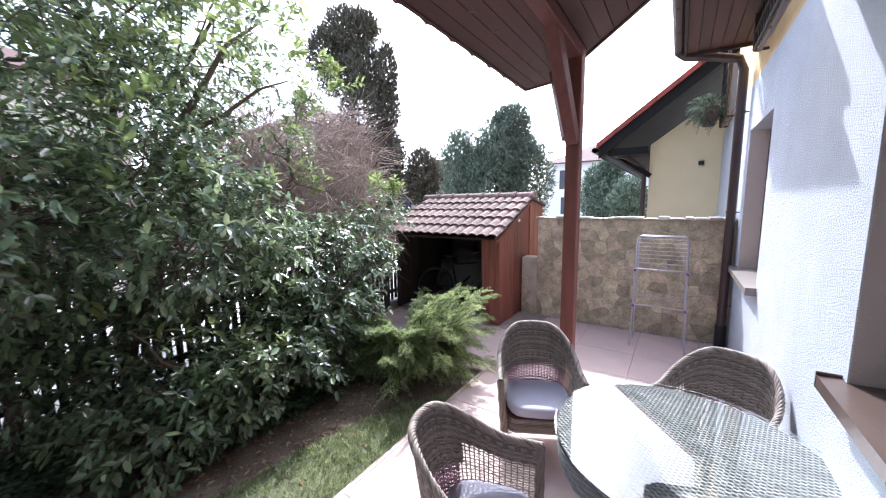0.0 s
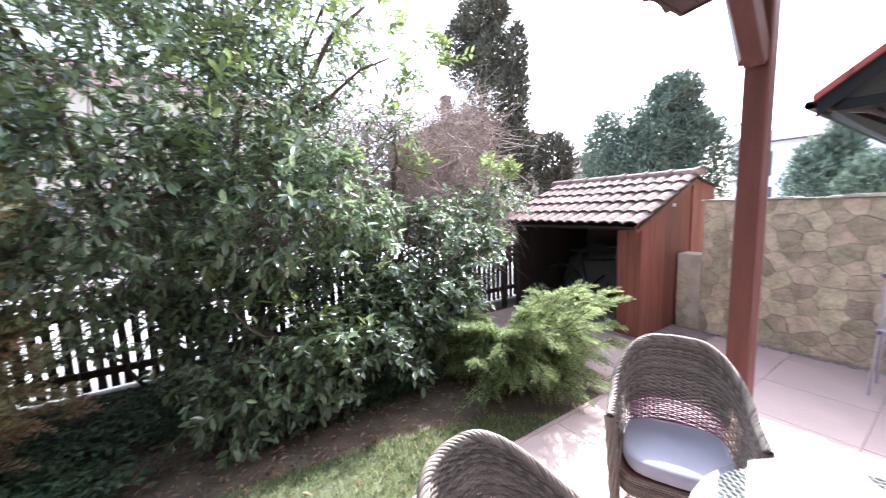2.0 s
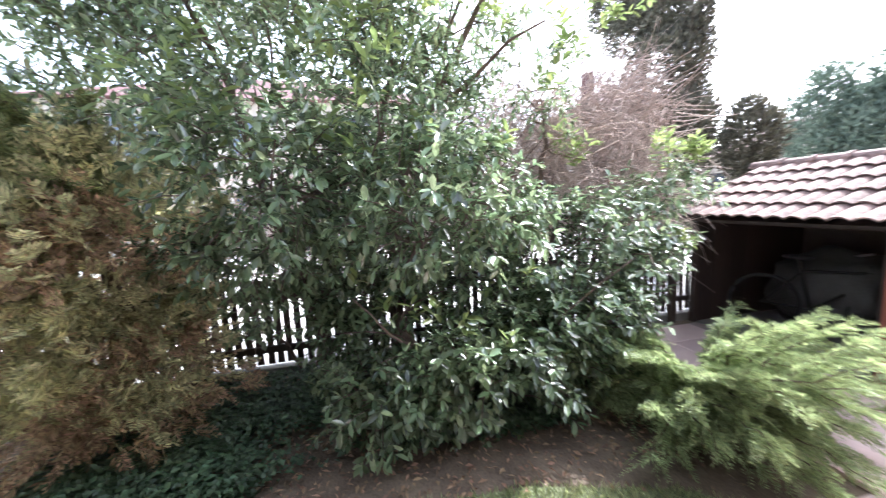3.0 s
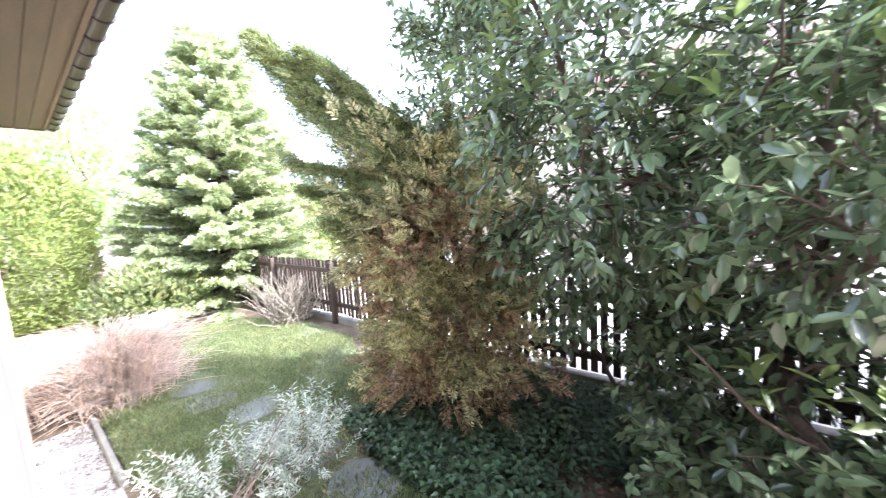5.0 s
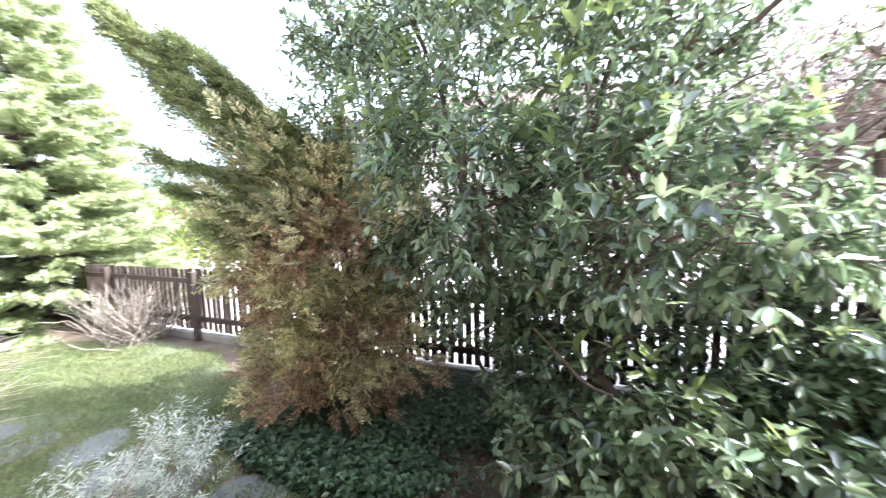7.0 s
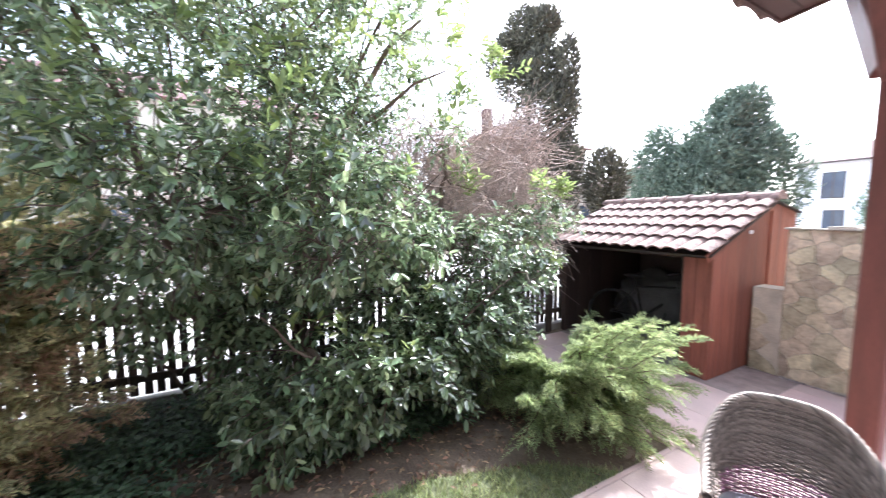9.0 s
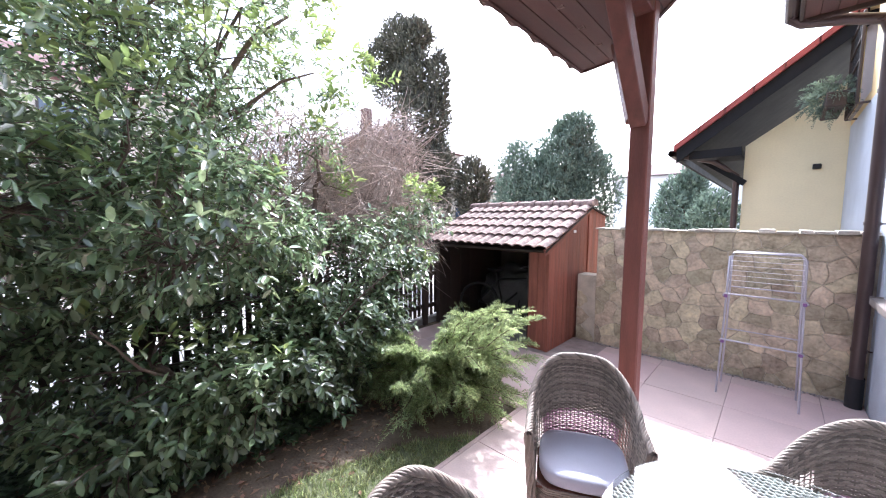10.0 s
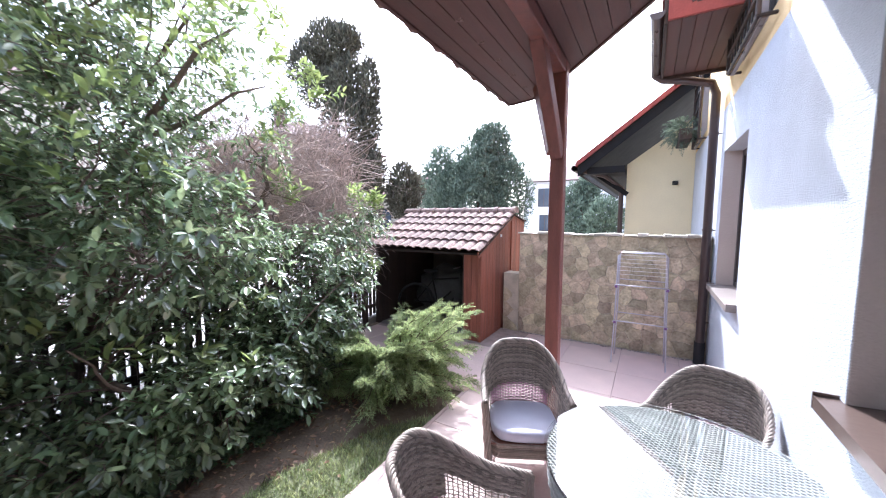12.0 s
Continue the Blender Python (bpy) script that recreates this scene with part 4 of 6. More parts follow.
def leaf_arrays(P, D, U, length, width, fold=0.25, curl=0.15, detail=True):
    """Folded leaves from base P along D, upper side U."""
    n = len(P)
    D = unit(D)
    S = unit(np.cross(D, U))
    N = unit(np.cross(S, D))
    Lh = np.broadcast_to(np.asarray(length, float), (n,))[:, None]
    Wd = np.broadcast_to(np.asarray(width, float), (n,))[:, None]

    def at(t, side, up):
        return P + D * Lh * t + S * Wd * side + N * (Wd * up - Lh * curl * t * t)
    if detail:
        v = np.stack([at(0, 0, 0), at(0.35, 0, -fold * 0.4), at(0.72, 0, -fold * 0.3), at(1, 0, 0),
                      at(0.32, 0.42, fold * 0.6), at(0.70, 0.43, fold * 0.5), at(0.32, -0.42, fold * 0.6), at(0.70, -0.43, fold * 0.5)], 1)
        f = np.array([(0, 1, 4), (1, 5, 4), (1, 2, 5), (2, 3, 5), (0, 6, 1), (1, 6, 7), (1, 7, 2), (2, 7, 3)])
    else:
        v = np.stack([at(0, 0, 0), at(0.5, 0.5, fold), at(1, 0, 0), at(0.5, -0.5, fold)], 1)
        f = np.array([(0, 2, 1), (0, 3, 2)])
    k = v.shape[1]
    return v.reshape(-1, 3), (f[None] + (np.arange(n) * k)[:, None, None]).reshape(-1, 3)


R = np.random.default_rng(5)


def ball_points(n, centre, radii, inner=0.55):
    d = unit(R.normal(size=(n, 3)))
    r = R.uniform(inner ** 3, 1, size=(n, 1)) ** (1 / 3)
    return np.asarray(centre) + d * r * np.asarray(radii), d


def twigs_with_leaves(base, d, twig_len, per, leaf_len, leaf_w, up_bias=0.5, detail=True, droop=0.2, fold=0.25, toss=0.5, whorl=False):
    """Leaves set round twigs that start at base and run along d."""
    n = len(base)
    d = unit(d + np.array([0, 0, up_bias]) + R.normal(scale=0.45, size=(n, 3)))
    ln = twig_len * R.uniform(0.6, 1.3, size=(n, 1))
    along = np.clip(np.linspace(0.35, 1.35, per), 0, 1) if whorl else np.linspace(0.15, 1.0, per)
    t = np.tile(along[None], (n, 1)) + R.uniform(-0.05, 0.05, size=(n, per))
    P = base[:, None] + d[:, None] * (ln[:, None] * t[..., None]) - np.array([0, 0, 1.0]) * (ln * droop)[:, None] * (t ** 2)[..., None]
    ref = unit(np.cross(d, np.array([0.3, 0.2, 1.0])))
    ref2 = np.cross(d, ref)
    a = np.arange(per)[None] * 2.4 + R.uniform(0, 6.28, size=(n, 1))
    side = np.cos(a)[..., None] * ref[:, None] + np.sin(a)[..., None] * ref2[:, None]
    D = unit(side * 0.9 + d[:, None] * 0.7 + R.normal(scale=0.25, size=(n, per, 3)) + np.array([0, 0, -0.45 if whorl else -0.15]))
    U = unit(d[:, None] * 0.3 + np.array([0, 0, 1.0]) + R.normal(scale=toss, size=(n, per, 3)))
    L = leaf_len * R.uniform(0.6, 1.25, size=(n, per))
    W = leaf_w * L / leaf_len
    v, f = leaf_arrays(P.reshape(-1, 3), D.reshape(-1, 3), U.reshape(-1, 3), L.ravel(), W.ravel(), fold=fold, detail=detail)
    ends = base + d * ln - np.array([0, 0, 1.0]) * ln * droop
    return v, f, ends


def limb(a, b, r0, r1, bend=0.15, n=8):
    a, b = np.asarray(a, float), np.asarray(b, float)
    t = np.linspace(0, 1, n)[:, None]
    side = R.normal(size=3) * bend * np.linalg.norm(b - a)
    wob = R.normal(size=(n, 3)) * 0.02 * np.linalg.norm(b - a)
    wob[0] = 0
    return a + (b - a) * t + side * np.sin(np.pi * t) + wob, np.linspace(r0, r1, n)


# the tall cherry laurel against the fence
laurel = thing("cherry_laurel", "tall glossy dark green cherry laurel against the fence", "shrub")
LOBES = [((-2.35, 0.30, 2.70), (0.95, 1.05, 1.05), 580), ((-2.35, 1.15, 2.40), (0.80, 0.75, 0.90), 430), ((-2.4, 0.3, 3.95), (0.95, 1.5, 0.85), 500),
         ((-2.4, 1.6, 3.5), (0.7, 0.9, 0.7), 170), ((-2.2, 2.6, 1.25), (0.62, 0.8, 0.62), 340), ((-2.1, 3.15, 1.0), (0.50, 0.5, 0.45), 230),
         ((-1.72, 1.75, 0.42), (0.42, 1.0, 0.38), 560), ((-1.85, 2.55, 0.62), (0.42, 0.6, 0.46), 330), ((-1.6, 1.35, 1.70), (0.48, 0.75, 0.48), 270),
         ((-1.8, 0.15, 1.95), (0.5, 0.6, 0.58), 230), ((-2.15, 0.75, 0.2), (0.35, 0.40, 0.22), 140), ((-2.35, 0.0, 1.45), (0.55, 0.85, 0.42), 330),
         ((-2.3, 3.35, 1.4), (0.45, 0.65, 0.42), 120), ((-2.45, 4.05, 1.75), (0.3, 0.5, 0.32), 70), ((-2.3, -0.80, 2.75), (0.55, 0.6, 0.65), 180),
         ((-2.2, -0.95, 3.35), (0.5, 0.5, 0.5), 120), ((-2.35, 2.5, 2.9), (0.35, 0.5, 0.55), 40), ((-2.4, 1.2, 1.45), (0.5, 0.9, 0.42), 280),
         ((-1.70, 0.92, 0.36), (0.35, 0.48, 0.31), 170), ((-2.5, 0.98, 0.75), (0.35, 0.36, 0.50), 130), ((-2.3, 1.85, 0.98), (0.40, 0.50, 0.42), 190),
         ((-2.6, 0.2, 0.85), (0.25, 0.80, 0.35), 90), ((-2.5, 0.50, 0.65), (0.28, 0.26, 0.42), 110)]
pairs, tw = [], []
for c, r, n in LOBES:
    low = c[2] < 2.0
    base, d = ball_points(int(n * (1.05 if low else 1.3)), c, r, 0.5)
    clumped = np.array([noise.noise(Vector(q) * 1.9) for q in base]) > R.uniform(-0.62, 0.02, len(base))
    clumped &= (base[:, 1] < 3.3) | (base[:, 2] > 1.0)
    base, d = base[clumped], d[clumped]
    v, f, ends = twigs_with_leaves(base - d * 0.12, d, 0.25, 10 if low else 12, 0.088 if low else 0.076, 0.038 if low else 0.032, 0.35, True, 0.1, toss=0.20 if c[1] > 2.2 else 0.36 if low else 0.5, whorl=low)
    pairs.append((v, f))
    tw += [(np.stack([b, (b + e) / 2 + [0, 0, 0.02], e]), [0.005, 0.004, 0.002]) for b, e in zip(base - d * 0.12, ends)]
tagged(arrays("foliage", *joined(pairs), M["laurel"], laurel), "glossy dark green leaves", kind="stuff")
tagged(arrays("twig_work", *joined([tube_arrays(p, r, 4) for p, r in tw[::2]]), M["bark"], laurel, True), kind="stuff")
yb = np.concatenate([ball_points(n, c, r, 0.2)[0] for n, c, r in (
    (14, (-2.3, 3.1, 3.4), (0.18, 0.22, 0.22)), (12, (-2.6, 2.9, 2.2), (0.2, 0.25, 0.18)), (22, (-2.4, 4.1, 2.1), (0.2, 0.4, 0.2)), (10, (-2.1, 3.7, 1.2), (0.15, 0.25, 0.08)),
    (50, (-2.1, 1.9, 3.6), (0.5, 0.8, 0.5)), (50, (-2.0, 0.6, 3.5), (0.6, 1.4, 0.8)), (40, (-1.8, 0.4, 2.4), (0.5, 1.1, 0.6)), (12, (-1.8, 1.6, 1.0), (0.5, 1.0, 0.5)), (14, (-2.2, 2.4, 3.0), (0.4, 0.5, 0.4)), (12, (-1.7, 1.5, 1.9), (0.4, 0.6, 0.4)))])
v, f, ends = twigs_with_leaves(yb, np.tile([0.25, 0.2, 0.7], (len(yb), 1)), 0.24, 9, 0.105, 0.040, 0.5, True)
tagged(arrays("young_foliage", v, f, M["young"], laurel), "fresh light green shoots", kind="stuff")
for k, (base, tops) in enumerate((((-2.74, 0.26, -0.05), [(-2.3, 0.2, 2.6), (-2.4, -0.4, 3.6), (-1.8, 0.3, 1.9), (-2.5, 0.9, 3.9)]),
                                  ((-2.85, 1.05, -0.05), [(-2.35, 1.4, 2.6), (-2.4, 1.8, 3.7), (-1.6, 1.3, 1.5), (-1.7, 1.2, 0.6)]),
                                  ((-2.6, 2.0, -0.05), [(-2.4, 2.7, 1.6), (-2.1, 3.2, 1.0), (-1.8, 2.4, 0.6), (-2.5, 2.6, 2.6)]))):
    fork = np.array([base[0] + 0.05, base[1] + 0.05, 0.75])
    tubes("trunk", [limb(base, fork, 0.06, 0.045, 0.05)], M["bark"], laurel, 8)
    fine = []
    for tp in tops:
        q = limb(fork, tp, 0.042, 0.015, 0.10, 10)
        tubes("limb", [q], M["bark"], laurel, 7)
        for j in range(9):
            s = q[0][R.integers(3, 10)]
            fine.append(limb(s, s + R.normal(size=3) * [0.35, 0.45, 0.35] + [0.1, 0, 0.15], 0.012, 0.004, 0.12, 6))
    tagged(tubes("branch_work", fine, M["bark"], laurel, 6), kind="stuff")
tubes("limb", [([(-2.62, 1.02, 0.7), (-2.47, 1.08, 1.4), (-2.43, 1.20, 2.06), (-2.40, 1.41, 2.52), (-2.38, 1.68, 2.98), (-2.40, 1.94, 3.45), (-2.42, 2.30, 3.8)], [0.055, 0.05, 0.044, 0.038, 0.03, 0.022, 0.014])], M["bark"], laurel, 8)
tubes("limb", [([(-2.40, 1.41, 2.52), (-2.25, 1.75, 2.72), (-2.15, 2.1, 3.05), (-2.1, 2.4, 3.2)], [0.024, 0.02, 0.014, 0.008])], M["bark"], laurel, 7)
tubes("low_stem", [limb((-2.95, 0.10, 0.0), (-2.85, -0.25, 0.55), 0.022, 0.012, 0.06)], M["bark"], laurel, 7)

# bare tangled climber behind it
climber = thing("bare_climber", "leafless brown tangle of climber twigs", "shrub")
lines = []
TANGLE = [(1500, (-3.9, 3.5, 2.2), (0.7, 1.9, 1.45)), (650, (-2.9, 3.0, 2.0), (0.45, 1.2, 0.85)), (700, (-3.2, 4.2, 1.55), (0.4, 0.6, 0.7)),
          (1900, (-3.65, 1.1, 1.5), (0.4, 2.2, 1.0)), (650, (-3.2, 2.5, 2.3), (0.35, 1.0, 0.9)), (350, (-4.2, 4.9, 3.2), (0.4, 0.7, 0.6)), (800, (-3.6, 4.3, 2.5), (0.4, 1.0, 0.9))]
for c, r in [(c, r) for n, c, r in TANGLE for _ in range(n)]:
    p, _ = ball_points(1, c, r, 0.1)
    p = p[0]
    d = unit(R.normal(size=3) + [0.1, 0, 0.35])
    L = R.uniform(0.35, 0.9)
    e = p + d * L
    mid = (p + e) / 2 + R.normal(size=3) * 0.12
    t = np.linspace(0, 1, 6)[:, None]
    lines.append(((1 - t) ** 2 * p + 2 * t * (1 - t) * mid + t * t * e - np.array([0, 0, 0.25]) * t * t * R.uniform(0, 1), np.linspace(0.006, 0.002, 6) * R.uniform(0.6, 1.5)))
tagged(arrays("twig_tangle", *joined([tube_arrays(p, r, 3) for p, r in lines]), M["twig"], climber, True), kind="stuff")
for a, b in (((-3.7, 3.4, 0), (-3.8, 3.5, 2.2)), ((-3.7, 3.4, 0), (-3.7, 4.3, 2.0)), ((-3.6, 3.2, 0), (-3.7, 2.6, 1.9))):
    tubes("stem", [limb(a, b, 0.035, 0.012, 0.1)], M["twig"], climber, 6)


def spray_crown(name, shoots, dirs, material, parent, shoot_len=0.35, per=26, needle=0.045, width=0.008, spread=0.6, droop=0.1, label=""):
    """Feathery conifer shoots: short scale leaves set densely along each shoot."""
    n = len(shoots)
    d = unit(dirs)
    ln = shoot_len * R.uniform(0.6, 1.3, size=(n, 1))
    t = np.tile(np.linspace(0.0, 1.0, per)[None], (n, 1))
    P = shoots[:, None] + d[:, None] * (ln[:, None] * t[..., None]) - np.array([0, 0, 1.0]) * (ln * droop)[:, None] * (t ** 2)[..., None]
    side = unit(np.cross(d, R.normal(size=(n, 3))))
    s = np.where(np.arange(per) % 2 == 0, 1.0, -1.0)[None, :, None]
    D = unit(d[:, None] * (1 - 0.3 * spread) + side[:, None] * s * spread + R.normal(scale=0.22, size=(n, per, 3)))
    L = needle * (1.35 - 0.8 * t) * R.uniform(0.7, 1.3, size=(n, per))
    U = np.broadcast_to(np.cross(d, side)[:, None], D.shape) + R.normal(scale=0.2, size=D.shape)
    v, f = leaf_arrays(P.reshape(-1, 3), D.reshape(-1, 3), U.reshape(-1, 3), L.ravel(), np.full(L.size, width), detail=False, curl=0.1, fold=0.1)
    return tagged(arrays(name, v, f, material, parent), label, kind="stuff")


# spreading juniper beside the patio
juniper = thing("juniper_shrub", "spreading bright green juniper at the patio edge", "shrub")
b, d = [], []
root = np.array([-1.36, 3.28, 0.05])
for k in range(190):
    a = R.uniform(-2.6, 2.0)
    out = np.array([math.cos(a), math.sin(a) * 0.95, 0])
    reach, rise = R.uniform(0.35, 1.06) * (1.0 if a > -1.2 else 0.8), R.uniform(0.05, 0.95) ** 1.2 * (0.95 if -0.9 < a < 0.9 else 0.6)
    tip = root + out * reach + np.array([0, 0, rise])
    q, rad = limb(root + out * 0.1, tip, 0.014, 0.003, 0.03, 9)
    q[:, 2] += 0.10 * np.sin(np.linspace(0, 1, 9) * np.pi)
    tubes("branch", [(q, rad)], M["bark"], juniper, 4)
    along = unit(q[-1] - q[-4])
    side = unit(np.cross(along, [0, 0, 1.0]))
    m = 30
    t = np.linspace(0.25, 1.0, m)
    i = (t * 8).astype(int).clip(0, 7)
    p = q[i] + (q[i + 1] - q[i]) * (t * 8 - i)[:, None]
    s = np.where(np.arange(m) % 2, 1, -1)[:, None]
    b.append(p)
    d.append(along * 0.9 + side * s * R.uniform(0.2, 0.9, (m, 1)) + R.normal(scale=0.18, size=(m, 3)) + [0, 0, 0.12])
root = np.array([-1.95, 2.75, 0.05])
for k in range(90):
    a = R.uniform(-2.8, 1.2)
    out = np.array([math.cos(a), math.sin(a), 0])
    tip = root + out * R.uniform(0.25, 0.65) + np.array([0, 0, R.uniform(0.05, 0.5)])
    q, rad = limb(root + out * 0.05, tip, 0.012, 0.003, 0.03, 9)
    along = unit(q[-1] - q[-4])
    side = unit(np.cross(along, [0, 0, 1.0]))
    m = 24
    t = np.linspace(0.2, 1.0, m)
    i = (t * 8).astype(int).clip(0, 7)
    b.append(q[i] + (q[i + 1] - q[i]) * (t * 8 - i)[:, None])
    d.append(along * 0.9 + side * np.where(np.arange(m) % 2, 1, -1)[:, None] * R.uniform(0.2, 0.9, (m, 1)) + R.normal(scale=0.18, size=(m, 3)) + [0, 0, 0.12])
spray_crown("sprays", np.concatenate(b), np.concatenate(d), M["juniper"], juniper, 0.15, 26, 0.042, 0.009, 0.7, 0.35)

# bronze thuja hedge shrub and the leaning green one
thuja = thing("bronze_thuja", "dense bronze and green thuja shrub beside the lawn", "shrub")
b, d = [], []
for c, r, n in (((-2.28, -1.15, 0.78), (0.60, 0.74, 0.60), 2100), ((-2.28, -1.15, 1.45), (0.60, 0.66, 0.62), 2000), ((-1.95, -1.22, 0.45), (0.36, 0.50, 0.34), 650),
                ((-2.1, -1.35, 1.95), (0.42, 0.45, 0.38), 700), ((-1.98, -1.62, 1.75), (0.34, 0.36, 0.48), 700)):
    p, q = ball_points(n, c, r, 0.45)
    lump = np.array([noise.noise(Vector(o) * 3.4) for o in p])
    p = p + q * (lump * 0.6)[:, None]
    keep = (p[:, 2] > 0.08) & (lump > R.uniform(-0.6, 0.05, len(p)))
    b.append(p[keep])
    d.append(q[keep] * 0.9 + [0.05, -0.05, 0.40])
b, d = np.concatenate(b), np.concatenate(d)
rusty = np.array([noise.noise(Vector(o) * 2.3 + Vector((4, 1, 2))) for o in b]) + R.normal(scale=0.14, size=len(b)) - 1.2 * np.clip(b[:, 2] - 1.45, 0, 1) > 0.04
spray_crown("bronze_sprays", b[rusty], d[rusty], M["bronze"], thuja, 0.15, 18, 0.055, 0.017, 0.85, 0.2, "rusty bronze sprays")
spray_crown("olive_sprays", b[~rusty], d[~rusty], M["olive"], thuja, 0.15, 18, 0.055, 0.017, 0.85, 0.2, "olive green sprays")
tubes("stem", [limb((-2.3, -1.1, -0.05), (-2.2, -1.1, 1.4), 0.05, 0.02, 0.05)], M["bark"], thuja, 8)
lean = thing("leaning_thuja", "tall green thuja with branches leaning over the lawn", "tree")
b, d, lines = [], [], [limb((-2.5, -1.0, -0.05), (-2.3, -1.2, 2.0), 0.06, 0.03, 0.04)]
# one long plume leaning out over the lawn, lower fronds, and a bushy foot; tip, root, shoots, half width at the root
for tip, root, n, wide in (((-1.38, -2.25, 3.28), (-2.35, -1.15, 1.85), 2300, 0.36), ((-1.62, -1.95, 3.12), (-2.35, -1.15, 2.0), 620, 0.14), ((-1.72, -1.75, 2.95), (-2.35, -1.1, 2.1), 420, 0.14),
                           ((-1.38, -1.95, 2.22), (-2.25, -1.25, 1.85), 330, 0.09), ((-1.40, -1.85, 1.95), (-2.2, -1.25, 1.55), 300, 0.10),
                           ((-1.5, -1.70, 1.68), (-2.2, -1.2, 1.3), 260, 0.12), ((-2.15, -0.95, 2.5), (-2.35, -1.0, 1.7), 260, 0.15)):
    q = limb(root, tip, 0.03, 0.006, 0.03, 10)
    lines.append(q)
    t = R.uniform(0.05, 1.0, size=n)
    i = (t * 9).astype(int).clip(0, 8)
    p = q[0][i] + (q[0][i + 1] - q[0][i]) * (t * 9 - i)[:, None] + R.normal(scale=wide * 0.55, size=(n, 3)) * (1.12 - t)[:, None]
    b.append(p)
    d.append(unit(np.asarray(tip) - np.asarray(root)) * 0.9 + np.array([0.2, -0.2, -0.02]) + R.normal(scale=0.38, size=(n, 3)))
spray_crown("sprays", np.concatenate(b), np.concatenate(d), M["thuja"], lean, 0.17, 22, 0.042, 0.009, 0.75, 0.12)
for k, q in enumerate(lines):
    tubes("limb" if k else "trunk", [q], M["bark"], lean, 7)


def spruce(x, y, h, r0, whorls, material, label, name="spruce_tree", seed=1, card=0.13, width=0.020, per=10):
    tr = thing(name, label, "tree", at=(0, 0, 0))
    rg = np.random.default_rng(seed)
    tubes("trunk", [([(x, y, -0.1), (x, y, h * 0.5), (x, y, h * 0.98)], [h * 0.018, h * 0.012, 0.01])], M["bark"], tr, 8)
    bs, ds, lines = [], [], []
    for k in range(whorls):
        z = 0.25 + (h - 0.45) * (k / whorls) ** 0.95
        z0 = z
        rad = r0 * (1 - (z / h)) ** 0.66 + 0.05
        nb = max(5, int(11 * (1 - z / h) + 5))
        for j in range(nb):
            a = j * 6.283 / nb + k * 0.7 + rg.uniform(-0.25, 0.25)
            rr = rad * rg.uniform(0.74, 1.12)
            z = z0 + rg.uniform(-0.12, 0.12)
            t = np.linspace(0, 1, 7)
            up = 0.28 * rr * (t ** 2) - 0.34 * rr * t * (1 - z / h * 0.9)
            pts = np.stack([x + math.cos(a) * rr * t, y + math.sin(a) * rr * t, z + up], -1)
            lines.append((pts, np.linspace(0.012 + 0.006 * rr, 0.003, 7)))
            n = max(6, int(rr * 66))
            s = rg.uniform(0.25, 1.0, n)
            i = (s * 6).astype(int).clip(0, 5)
            p = pts[i] + (pts[i + 1] - pts[i]) * (s * 6 - i)[:, None]
            out = np.array([math.cos(a), math.sin(a), 0.10])
            lat = np.array([-math.sin(a), math.cos(a), 0.0])
            sd = np.where(rg.random(n) < 0.5, 1, -1)[:, None]
            bs.append(p)
            ds.append(out * 0.8 + lat * sd * rg.uniform(0.2, 1.1, (n, 1)) + [0, 0, -0.05] + rg.normal(scale=0.12, size=(n, 3)))
    arrays("branch_work", *joined([tube_arrays(p, r, 4) for p, r in lines]), M["bark"], tr, True)["kind"] = "stuff"
    spray_crown("needles", np.concatenate(bs), np.concatenate(ds), material, tr, 0.24, per, card * 0.6, width, 0.75, 0.15)
    return tr


spruce(-3.1, -8.3, 6.2, 2.25, 31, M["spruce"], "blue-green spruce tree at the end of the lawn", card=0.16, width=0.03, per=12)


def mass(name, label, lobes, material, category="tree", trunk=None, card=0.14, width=0.06, seed=2, up=0.6, detail=False, inner=0.55):
    """A dense evergreen whose crown is many small sprays over uneven lobes."""
    tr = thing(name, label, category)
    pairs = []
    for c, r, n in lobes:
        p, d = ball_points(n, c, r, inner)
        bump = np.array([noise.noise(Vector(q) * 1.7) for q in p])[:, None]
        bump2 = np.array([noise.noise(Vector(q) * 4.3) for q in p])[:, None]
        p = p + d * (bump * 0.34 + bump2 * 0.16) * min(r)
        p[:, 2] = np.maximum(p[:, 2], 0.02)
        dd = unit(d * 0.6 + np.array([0, 0, up]) + R.normal(scale=0.45, size=p.shape))
        v, f = leaf_arrays(p, dd, d + R.normal(scale=0.4, size=p.shape), card * R.uniform(0.6, 1.5, len(p)), width * R.uniform(0.6, 1.4, len(p)), detail=detail)
        pairs.append((v, f))
    tagged(arrays("crown", *joined(pairs), material, tr), kind="stuff")
    if trunk:
        tubes("trunk", [limb(trunk[0], trunk[1], trunk[2], trunk[2] * 0.4, 0.03)], M["bark"], tr, 8)
    return tr


